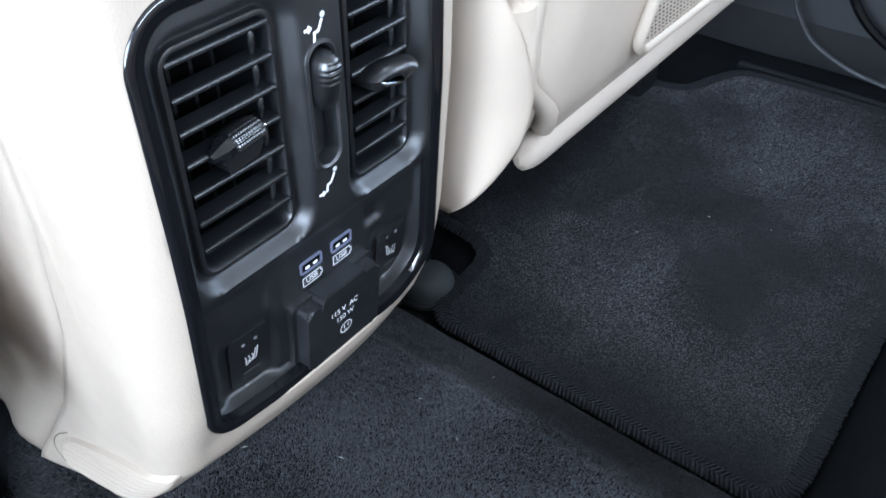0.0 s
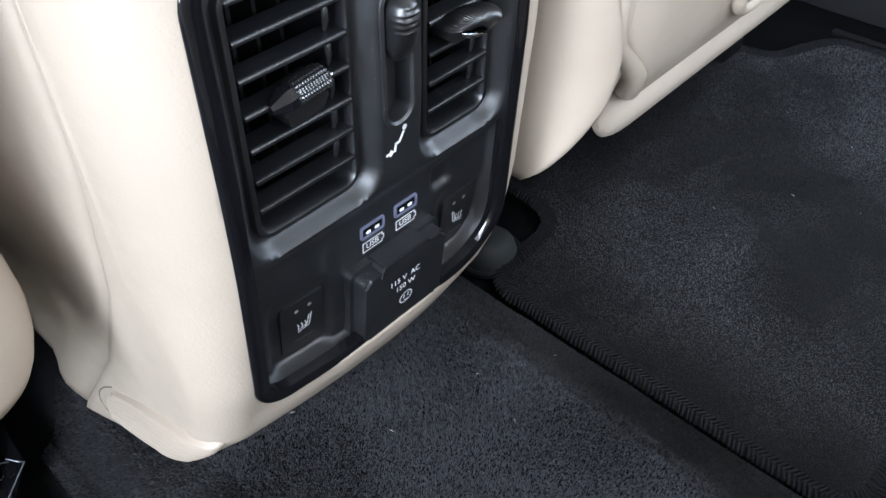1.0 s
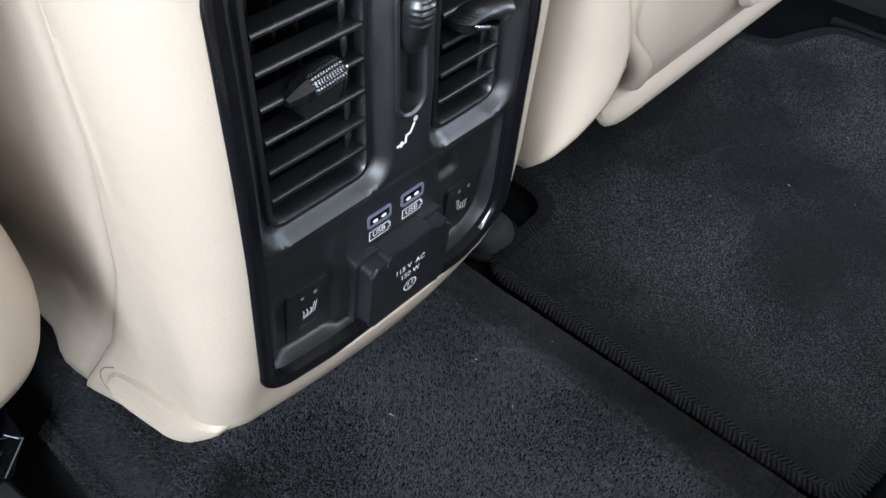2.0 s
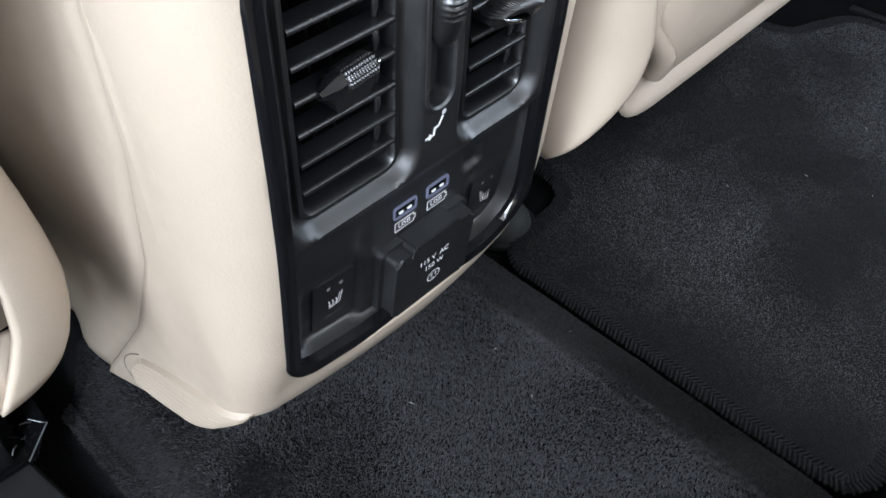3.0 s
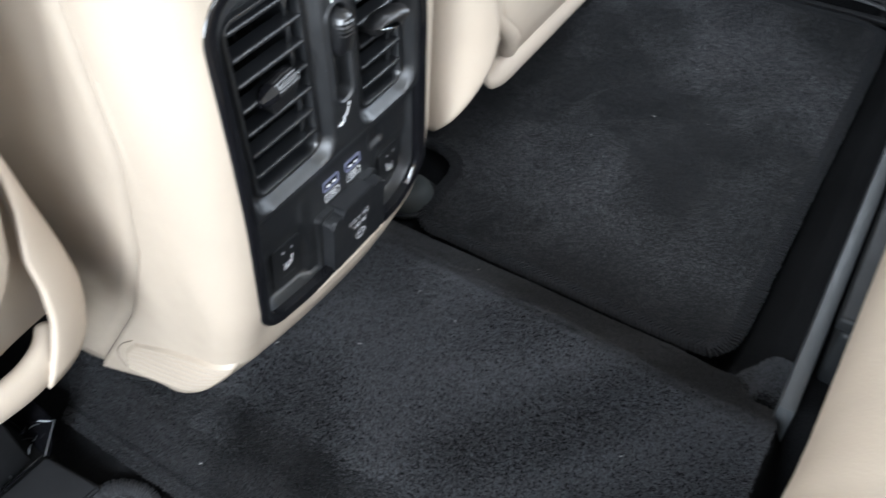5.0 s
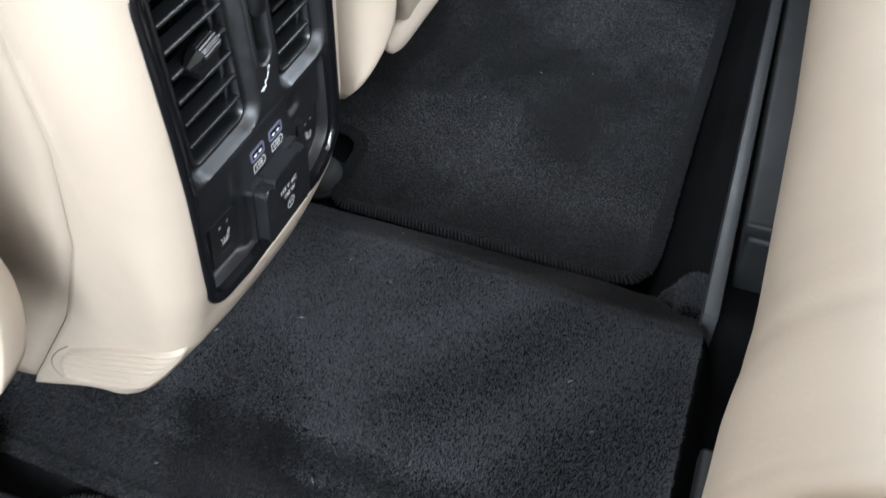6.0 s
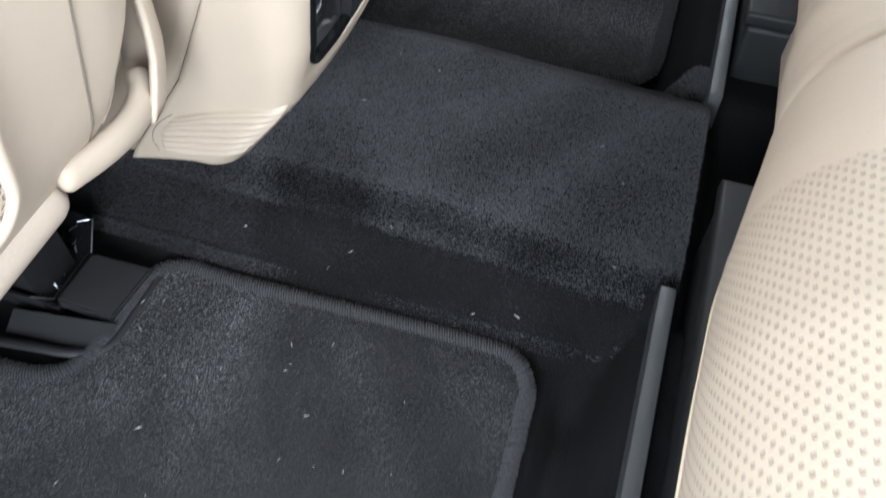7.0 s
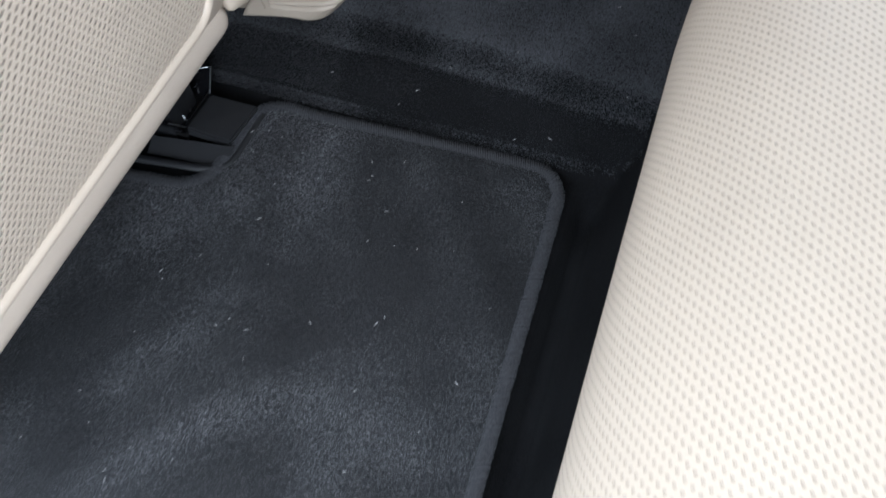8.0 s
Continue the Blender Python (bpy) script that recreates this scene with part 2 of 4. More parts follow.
def box(x0, x1, y0, y1, z0, z1, bevel=0.003, seg=2):
    bm = bmesh.new()
    bmesh.ops.create_cube(bm, size=1)
    for v in bm.verts:
        v.co = Vector(((x0 + x1) / 2 + v.co.x * (x1 - x0), (y0 + y1) / 2 + v.co.y * (y1 - y0), (z0 + z1) / 2 + v.co.z * (z1 - z0)))
    if bevel:
        bmesh.ops.bevel(bm, geom=bm.edges[:], offset=bevel, segments=seg, affect="EDGES", profile=0.6)
    return bm


def slab(loop, front, back):
    """A plate whose outline is loop; front and back map an outline point to a place."""
    bm = bmesh.new()
    a = [bm.verts.new(front(x, z)) for x, z in loop]
    b = [bm.verts.new(back(x, z)) for x, z in loop]
    bm.faces.new(a)
    bm.faces.new(b[::-1])
    for i in range(len(loop)):
        j = (i + 1) % len(loop)
        bm.faces.new((a[i], b[i], b[j], a[j]))
    return bm


def smoothstep(a, b, x):
    t = min(1.0, max(0.0, (x - a) / (b - a)))
    return t * t * (3 - 2 * t)


def lerp_rows(rows, z):
    """Smooth values between rows of (z, a, b, ...)."""
    if z <= rows[0][0]:
        return rows[0][1:]
    for p, q in zip(rows, rows[1:]):
        if z <= q[0]:
            t = (z - p[0]) / (q[0] - p[0])
            t = t * t * (3 - 2 * t)
            return tuple(a + (b - a) * t for a, b in zip(p[1:], q[1:]))
    return rows[-1][1:]


def pile(name, material, parent, count, place, high, wide, lean, seed, label, square=False):
    """Yarn ends standing on a surface. place(rng, n) gives n base points; lean is how far they lie over."""
    rng = np.random.default_rng(seed)
    base = place(rng, count)
    n = len(base)
    # the nap lies in brushed patches
    a = 1.6 * np.sin(base[:, 0] * 23 + 2.1 * np.sin(base[:, 1] * 17 + seed)) + 1.5 * np.sin(base[:, 1] * 29 + 1.7 * np.sin(base[:, 0] * 13)) + rng.normal(0, 0.9, n)
    h = high * rng.uniform(0.6, 1.25, n)
    k = lean * rng.uniform(0.3, 1.4, n)
    up = np.zeros((n, 3))
    up[:, 2] = 1.0
    if square:
        e = 0.004
        for i, (x, y, z) in enumerate(base[::16]):
            dx = (floor_height(x + e, y) - floor_height(x - e, y)) / (2 * e)
            dy = (floor_height(x, y + e) - floor_height(x, y - e)) / (2 * e)
            up[16 * i:16 * i + 16] = np.array((-0.7 * dx, -0.7 * dy, 1.0)) / math.sqrt(0.49 * (dx * dx + dy * dy) + 1)
    tip = base + up * h[:, None] + np.stack([np.cos(a) * k * h, np.sin(a) * k * h, np.zeros(n)], 1)
    b = rng.uniform(0, np.pi, n)
    w = wide * 0.5 * np.stack([np.cos(b), np.sin(b), np.zeros(n)], 1)
    co = np.stack([base - w, base + w, tip + w * 0.5, tip - w * 0.5], 1).reshape(-1, 3)
    me = bpy.data.meshes.new(name)
    me.vertices.add(4 * n)
    me.vertices.foreach_set("co", co.astype(np.float32).ravel())
    me.loops.add(4 * n)
    me.loops.foreach_set("vertex_index", np.arange(4 * n, dtype=np.int32))
    me.polygons.add(n)
    me.polygons.foreach_set("loop_start", np.arange(0, 4 * n, 4, dtype=np.int32))
    me.update(calc_edges=True)
    me.materials.append(material)
    ob = new(name, me)
    tagged(ob, label, kind="stuff")
    return under(ob, parent)


# ---------------------------------------------------------------- the cabin
def floor_height(x, y):
    """The tunnel hump in the middle, the flat footwells, the rise at the back and the dip under the front seats."""
    if x < 0:
        hump = lerp_rows([(0.0, 0.081), (0.085, 0.080), (0.112, 0.062), (0.137, 0.012), (0.152, 0.0)], -x)[0]
    else:
        hump = float(np.interp(x, (0.0, 0.080, 0.092, 0.104, 0.156, 0.166), (0.081, 0.080, 0.0755, 0.065, 0.0165, 0.0)))
    hump *= 1 - 0.2 * smoothstep(-0.05, -0.25, y) - 0.9 * smoothstep(-0.272, -0.30, y)
    rise = 0.045 * smoothstep(-0.235, -0.262, y) * smoothstep(0.09, 0.13, abs(x))
    rise += 0.006 * math.exp(-((y + 0.243) / 0.005) ** 2) * smoothstep(0.10, 0.16, abs(x))
    # dip added to deepen the shade in front of the bench
    gutter = -0.022 * smoothstep(-0.206, -0.216, y) * smoothstep(-0.236, -0.228, y) * smoothstep(0.15, 0.19, abs(x))
    return max(hump, rise) + gutter + 0.0012 * noise.noise((x * 30, y * 30, 0)) - 0.0025


def build_floor():
    bm = sheet(lambda u, v: (-0.86 + 1.72 * u, -0.62 + 1.5 * v, floor_height(-0.86 + 1.72 * u, -0.62 + 1.5 * v)), 260, 200)
    ob = part("floor", bm, M_CARPET, angle=80)
    if ob.data.polygons[0].normal.z < 0:
        ob.data.flip_normals()
    tagged(ob, "charcoal loop-pile carpet moulded over floor and centre tunnel", "carpet", kind="structure")
    m = ob.modifiers.new("thickness", "SOLIDIFY")
    m.thickness, m.offset = 0.008, -1
    return ob


carpet_floor = build_floor()


def tunnel_points(rng, n):
    x = rng.uniform(-0.155, 0.1655, n)
    y = rng.uniform(-0.276, 0.19, n)
    # pile thinned at the rear gutter and left slope, to put in their shade
    bare = np.clip((-0.17 - y) / 0.05, 0, 1) * np.clip((-0.085 - x) / 0.06, 0, 1)
    thin = 0.65 * np.clip((-0.108 - x) / 0.02, 0, 1) * np.clip((0.06 - y) / 0.06, 0, 1)
    keep = (rng.uniform(0, 1, n) > np.maximum(bare, thin)) & (x > -0.146) & ((y > -0.255) | (x > -0.10))
    x, y = x[keep], y[keep]
    order = np.lexsort((y, np.floor(x * 400)))
    return np.array([(a, b, floor_height(a, b)) for a, b in zip(x[order], y[order])])


pile("carpet_pile", M_YARN, carpet_floor, 620000, tunnel_points, 0.0019, 0.00056, 0.35, 3, "charcoal cut pile", True)


def wall(name, bm, material, label, category):
    return tagged(part(name, bm, material, smooth=False), label, category, kind="structure")


# unseen roof added to shut out sun and sky from above
bm = bmesh.new()
for x0, x1, y0, y1 in ((-0.8, 0.8, -1.3, 0.1), (-0.8, 0.8, 0.1, 1.3)):
    b2 = box(x0, x1, y0, y1, 1.08, 1.10, 0.0)
    me = bpy.data.meshes.new("tmp")
    b2.to_mesh(me)
    bm.from_mesh(me)
    b2.free()
    bpy.data.meshes.remove(me)
wall("ceiling", bm, M_LINER, "unseen pale headliner, added to shut out light from above", "ceiling")
# unseen plane under the car, added to bounce sky light up
bm = sheet(lambda u, v: (-60 + 120 * u, -60 + 120 * v, -0.5), 2, 2)
wall("ground", bm, M_RIM, "unseen grey plane below the car, added to bounce light", "ground")
wall("wall_front", box(-0.86, 0.86, 0.95, 1.0, -0.05, 0.6, 0.0), M_SILL, "dark lower dashboard and firewall", "wall")
wall("wall_rear", box(-0.85, 0.85, -0.95, -0.9, 0.0, 0.75, 0.01), M_LEATHER, "cream rear backrest wall", "wall")
wall("wall_right", box(0.865, 0.90, -1.3, 1.3, -0.05, 0.55, 0.0), M_SILL, "dark lower door trim", "wall")
wall("wall_left", box(-0.90, -0.865, -1.3, -0.62, -0.05, 0.55, 0.0), M_TRIM, "beige side trim behind the open door", "wall")

# ---------------------------------------------------------------- centre console
# rows: height, half width at the rear, rear y, corner radius, half width at the sides further forward
CONSOLE = [(0.04, 0.104, 0.090, 0.026, 0.120), (0.07, 0.104, 0.064, 0.026, 0.1175), (0.08, 0.104, 0.056, 0.027, 0.117), (0.145, 0.104, 0.008, 0.022, 0.115), (0.160, 0.104, 0.000, 0.020, 0.114),
           (0.175, 0.104, -0.005, 0.021, 0.114), (0.19, 0.104, -0.0085, 0.022, 0.114), (0.24, 0.105, -0.0118, 0.026, 0.113), (0.30, 0.106, -0.0158, 0.028, 0.113), (0.36, 0.107, -0.0172, 0.028, 0.113), (0.47, 0.108, -0.019, 0.028, 0.113)]
# the right half is narrower: height, half width, corner radius
CONSOLE_RIGHT = [(0.04, 0.086, 0.02), (0.12, 0.081, 0.02), (0.15, 0.079, 0.018), (0.17, 0.081, 0.015), (0.19, 0.085, 0.014), (0.22, 0.090, 0.014), (0.30, 0.092, 0.014), (0.47, 0.093, 0.014)]


def lin_rows(rows, z):
    if z <= rows[0][0]:
        return rows[0][1:]
    for p, q in zip(rows, rows[1:]):
        if z <= q[0]:
            t = (z - p[0]) / (q[0] - p[0])
            return tuple(a + (b - a) * t for a, b in zip(p[1:], q[1:]))
    return rows[-1][1:]


def console_outline(z, end=0.5, sx=-1):
    """Half outline from the rear's middle round the corner and forward, as (x, y)."""
    w, r, c, wf = lin_rows(CONSOLE, z)
    if sx > 0:
        w, c = lin_rows(CONSOLE_RIGHT, z)
    flat = w - c
    deep = c + (0.016 * smoothstep(0.19, 0.26, z) if sx < 0 else 0.0)
    bulge = 0.006 * smoothstep(0.19, 0.155, z)
    pts = [(flat * i / 30, r - bulge * (1 - (i / 30) ** 2)) for i in range(30)]
    for i in range(13):
        a = radians(90 * i / 12)
        pts.append((flat + c * math.sin(a), r + deep * (1 - math.cos(a))))
    if sx < 0:
        pts = [(x, y + 0.0042 * smoothstep(0.03, 0.085, x) * smoothstep(0.27, 0.18, z) * smoothstep(0.145, 0.165, z)) for x, y in pts]
    y0 = pts[-1][1]
    for i in range(1, 13):
        y = y0 + (end - y0) * i / 12
        pts.append((side_x(z, y, sx), y))
    return pts


def side_x(z, y, sx=-1):
    """Half width of the console's side, further forward."""
    w, r, c, wf = lin_rows(CONSOLE, z)
    if sx > 0:
        w, c = lin_rows(CONSOLE_RIGHT, z)
        wf = w + 0.004
    return w + (wf - w) * smoothstep(r + c, 0.16, y) - 0.02 * smoothstep(0.2, 0.5, y)


def console_at(s, z):
    """The place at arc length s from the rear's middle (to the left), at height z."""
    pts = console_outline(z)
    for (x0, y0), (x1, y1) in zip(pts, pts[1:]):
        d = math.hypot(x1 - x0, y1 - y0)
        if s <= d:
            t = s / d
            return Vector((-(x0 + (x1 - x0) * t), y0 + (y1 - y0) * t, z))
        s -= d
    return Vector((-pts[-1][0], pts[-1][1], z))


def seam_y(z):
    """Where the rear shell of the console meets its side trim."""
    return lin_rows([(0.04, 0.16), (0.083, 0.138), (0.16, 0.084), (0.23, 0.051), (0.30, 0.0325), (0.37, 0.0285), (0.47, 0.027)], z)[0]


# outline of the control panel, with a corner radius of its own at each corner
XL, XR, ZB, ZT = -0.0803, 0.0731, 0.1695, 0.384
CORNERS = {(1, -1): 0.034, (1, 1): 0.020, (-1, 1): 0.020, (-1, -1): 0.017}


def rim_dist(x, z):
    """Signed distance to the panel's outline, inside negative."""
    sx, sz = (1 if x > (XL + XR) / 2 else -1), (1 if z > (ZB + ZT) / 2 else -1)
    r = CORNERS[(sx, sz)]
    qx = (x - XR if sx > 0 else XL - x) + r
    qz = (z - ZT if sz > 0 else ZB - z) + r
    return math.hypot(max(qx, 0), max(qz, 0)) + min(max(qx, qz), 0) - r


def rim_loop(n=12):
    out = []
    for sx, sz, a in ((1, -1, -90), (1, 1, 0), (-1, 1, 90), (-1, -1, 180)):
        r = CORNERS[(sx, sz)]
        cx, cz = (XR - r if sx > 0 else XL + r), (ZT - r if sz > 0 else ZB + r)
        for j in range(n + 1):
            w = radians(a + 90 * j / n)
            out.append((cx + r * math.cos(w), cz + r * math.sin(w)))
    # points along the straight sides too, since the rim is curved in depth
    full = []
    for a, b in zip(out, out[1:] + out[:1]):
        k = max(1, round(math.hypot(b[0] - a[0], b[1] - a[1]) / 0.006))
        full += [(a[0] + (b[0] - a[0]) * q / k, a[1] + (b[1] - a[1]) * q / k) for q in range(k)]
    return full


def build_console():
    con = thing("center_console", (0, 0.1, 0.07), "beige rear centre console with black control panel on the carpeted tunnel", "console")
    zs = [0.0725 + 0.0026 * i for i in range(153)]
    bm = bmesh.new()
    rings = []
    for z in zs:
        # the shell stops at the seam
        left, right = console_outline(z, seam_y(z)), console_outline(z, seam_y(z), 1)
        rings.append([bm.verts.new((x, y, z)) for x, y in [(-x, y) for x, y in left[::-1]] + right[1:]])
    for a, b in zip(rings, rings[1:]):
        for i in range(len(a) - 1):
            mid = (a[i].co + b[i + 1].co) / 2
            if mid.y < 0.02 and rim_dist(mid.x, mid.z) < -0.0004:
                continue
            bm.faces.new((a[i], a[i + 1], b[i + 1], b[i]))
    shell = wpart("rear_shell", bm, M_CONSOLE, con, "beige grained rear shell")
    m = shell.modifiers.new("thickness", "SOLIDIFY")
    m.thickness, m.offset = 0.002, 0
    for sx in (-1, 1):
        def side(u, v, sx=sx):
            z = 0.081 + 0.40 * v
            ys = seam_y(z) + 0.0007
            y = ys + (0.55 - ys) * u
            return (sx * (side_x(z, y, sx) - 0.0004 + 0.014 * smoothstep(0.0, 0.22, u) * smoothstep(0.16, 0.30, z) - 0.008 * smoothstep(0.05, 0.13, u) * smoothstep(0.20, 0.10, z)), y, z)
        ob = wpart("side_trim", sheet(side, 40, 40), M_CONSOLE, con, "beige side trim")
        m = ob.modifiers.new("thickness", "SOLIDIFY")
        m.thickness, m.offset = 0.002, 0
    # the lid over it all
    wpart("lid", box(-0.10, 0.10, 0.0, 0.5, 0.47, 0.50, 0.01, 3), M_CONSOLE, con, "padded beige lid")
    # ribbed kick pad at the foot of one side
    def pad_place(u, v):
        left = (0.158 + 0.010 * v + 0.007 * math.sin(math.pi * v), 0.085 + 0.039 * v)
        right = (0.096 - 0.004 * math.sin(math.pi * v), 0.092 + 0.060 * v)
        return (left[0] + (right[0] - left[0]) * u, left[1] + (right[1] - left[1]) * u - 0.006 * (1 - v) * math.sin(math.pi * u) + 0.003 * v * math.sin(math.pi * u))

    def on_shell(a, z, lift):
        p = console_at(a, z)
        e = console_at(a + 0.003, z) - console_at(a - 0.003, z)
        f = console_at(a, z + 0.004) - console_at(a, z - 0.004)
        nrm = e.cross(f).normalized()
        if nrm.x + nrm.y > 0:
            nrm = -nrm
        return p + nrm * lift

    def pad(u, v):
        a, z = pad_place(u, v)
        edge = smoothstep(0.0, 0.06, u) * smoothstep(1.0, 0.90, u) * smoothstep(0.0, 0.05, v) * smoothstep(1.0, 0.95, v)
        rib = abs(math.sin(math.pi * 7 * v)) ** 0.8
        p = on_shell(a, z, 0.0004 + edge * (0.0004 + 0.0034 * rib))
        return (p.x, p.y, p.z)
    wpart("kick_pad", sheet(pad, 50, 140), M_CONSOLE, con, "ribbed beige kick pad", angle=75)
    line = []
    for i in range(25):
        v = -0.12 + 1.2 * i / 24
        a, z = pad_place(0.0, min(1.0, max(0.0, v)))
        p = on_shell(a + 0.0045 - 0.010 * max(0.0, abs(v - 0.5) - 0.35) , z + 0.02 * max(0.0, v - 1) - 0.02 * max(0.0, -v), 0.0010)
        line.append(Vector((p.x, p.y, p.z)))
    # the groove's shade, drawn as a thin dark tube
    wpart("pad_joint", sweep(line, lambda i, n: oval(0.00045, 0.00045, 6)), M_SEAM, con, "fine dark line that puts shade in the pad groove")
    return con


console = build_console()


# ---- control panel, in panel places: x, z and d outward from the level of its rim
def panel_y(x, z):
    y = lin_rows([(0.15, -0.003), (0.17, -0.0055), (0.19, -0.0092), (0.24, -0.0125), (0.30, -0.0165), (0.40, -0.0185)], z)[0]
    return y + 0.004 * smoothstep(-0.03, -0.085, x) * smoothstep(0.27, 0.18, z) - 0.0006 * smoothstep(-0.06, -0.08, x) * smoothstep(0.25, 0.20, z)


def pp(x, z, d=0.0):
    return Vector((x, panel_y(x, z) - d, z))


def rr_dist(x, z, x0, x1, z0, z1, r):
    """Signed distance to a rounded rectangle, inside negative."""
    qx = abs(x - (x0 + x1) / 2) - (x1 - x0) / 2 + r
    qz = abs(z - (z0 + z1) / 2) - (z1 - z0) / 2 + r
    return math.hypot(max(qx, 0), max(qz, 0)) + min(max(qx, qz), 0) - r


# openings of the two air outlets, the sunk lower deck and the slot of the air slider
VENTS = {-1: (-0.0668, -0.0195, 0.2672, 0.3650), 1: (0.0202, 0.0575, 0.2672, 0.3650)}
DECK = -0.0098
SLOT = (-0.0080, 0.0052, 0.2900, 0.3460)


def panel_depth(x, z):
    e = -rim_dist(x, z)
    d = DECK * smoothstep(0.262, 0.242, z) * smoothstep(0.0008, 0.0050, e)
    for x0, x1, z0, z1 in VENTS.values():
        k = smoothstep(0.0036, -0.0036, rr_dist(x, z, x0 - 0.0062, x1 + 0.0062, z0 - 0.0066, z1 + 0.0066, 0.0125))
        d = min(d, -0.0085 * k)
        if rr_dist(x, z, x0, x1, z0, z1, 0.006) < 0:
            d = -0.055
    # pockets round the two switches
    for x0, x1 in ((-0.0665, -0.0345), (0.0365, 0.0690)):
        d -= 0.0042 * smoothstep(0.0030, -0.0030, rr_dist(x, z, x0, x1, 0.1735, 0.2235, 0.006)) * smoothstep(0.225, 0.205, z)
    d -= 0.0030 * smoothstep(0.0020, -0.0035, rr_dist(x, z, 0.030, 0.044, 0.2275, 0.2420, 0.004))
    d -= 0.0020 * math.exp(-((x + 0.033) / 0.004) ** 2 - ((z - 0.226) / 0.010) ** 2)
    if rr_dist(x, z, *SLOT, 0.0064) < 0:
        d = -0.008
    return d


def arc_text(body, size, x, z, d, name, parent, material=None, slant=0.0):
    """Lettering laid on the panel, centred on (x, z)."""
    cu = bpy.data.curves.new(name, "FONT")
    cu.body, cu.size, cu.align_x, cu.align_y = body, size, "CENTER", "CENTER"
    cu.fill_mode = "FRONT"
    tmp = new(name, cu)
    bpy.context.view_layer.update()
    me = bpy.data.meshes.new_from_object(tmp.evaluated_get(bpy.context.evaluated_depsgraph_get()))
    bpy.data.objects.remove(tmp)
    bm = bmesh.new()
    bm.from_mesh(me)
    for v in bm.verts:
        v.co = pp(x + v.co.x, z + v.co.y + slant * v.co.x, d)
    return wpart(name, bm, material or M_WHITE, parent, smooth=False)


def strokes(lines, width, d, name, parent, material=None):
    """Flat printed lines: each a list of (x, z)."""
    bm = bmesh.new()
    for line in lines:
        for (x0, z0), (x1, z1) in zip(line, line[1:]):
            e = Vector((x1 - x0, z1 - z0))
            q = Vector((-e.y, e.x)).normalized() * width / 2
            e = e.normalized() * width * 0.35
            vs = [bm.verts.new(pp(a, b, d)) for a, b in ((x0 + q.x - e.x, z0 + q.y - e.y), (x1 + q.x + e.x, z1 + q.y + e.y), (x1 - q.x + e.x, z1 - q.y + e.y), (x0 - q.x - e.x, z0 - q.y - e.y))]
            bm.faces.new(vs)
    return wpart(name, bm, material or M_WHITE, parent, smooth=False)


def circle(x, z, r, n=14):
    return [(x + r * math.cos(2 * math.pi * i / n), z + r * math.sin(2 * math.pi * i / n)) for i in range(n + 1)]


def seat_figure(x, z, s, arrow_up):
    """A sitting figure with an arrow, as printed beside the air slider."""
    lines = [[(x - 0.001 * s, z - 0.001 * s), (x + 0.0012 * s, z + 0.0030 * s)], [(x - 0.001 * s, z - 0.001 * s), (x - 0.0032 * s, z - 0.0012 * s)],
             [(x - 0.0032 * s, z - 0.0012 * s), (x - 0.0036 * s, z - 0.0048 * s)]]
    az = z + 0.0012 * s if arrow_up else z - 0.0048 * s
    ax = x - 0.0050 * s
    lines += [[(ax - 0.0032 * s, az), (ax, az)], [(ax - 0.0012 * s, az + 0.001 * s), (ax, az), (ax - 0.0012 * s, az - 0.001 * s)]]
    return lines


def build_panel():
    nx, nz = 150, 200

    def face(u, v):
        x, z = XL + (XR - XL) * u, ZB + (ZT - ZB) * v
        # keep the corners inside the bezel
        k = rim_dist(x, z)
        if k > 0:
            sx, sz = (1 if x > (XL + XR) / 2 else -1), (1 if z > (ZB + ZT) / 2 else -1)
            r = CORNERS[(sx, sz)]
            cx, cz = (XR - r if sx > 0 else XL + r), (ZT - r if sz > 0 else ZB + r)
            e = Vector((x - cx, z - cz)).normalized() * r
            x, z = cx + e.x, cz + e.y
        return pp(x, z, panel_depth(x, z))

    panel = wpart("control_panel", sheet(face, nx, nz), M_PANEL, console, "black satin control panel, dusty", angle=50)
    # polished bezel round it, with a fine step on its inner side
    loop = rim_loop()
    sec = [(-0.0042, -0.005), (-0.0040, 0.0004), (-0.0034, 0.0008), (-0.0016, 0.0008), (-0.0010, 0.0014), (0.0012, 0.0017), (0.0026, 0.0013), (0.0034, 0.0003), (0.0037, -0.006)]
    bm = bmesh.new()
    n = len(loop)
    rings = []
    for i, (x, z) in enumerate(loop):
        (x0, z0), (x1, z1) = loop[i - 1], loop[(i + 1) % n]
        e = Vector((z1 - z0, -(x1 - x0))).normalized()
        rings.append([bm.verts.new(pp(x + e.x * s, z + e.y * s, h)) for s, h in sec])
    for i in range(n):
        a, b = rings[i], rings[(i + 1) % n]
        for j in range(len(sec) - 1):
            bm.faces.new((a[j], a[j + 1], b[j + 1], b[j]))
    wpart("bezel", bm, M_GLOSS, console, "glossy black bezel", angle=60)
    return panel


build_panel()


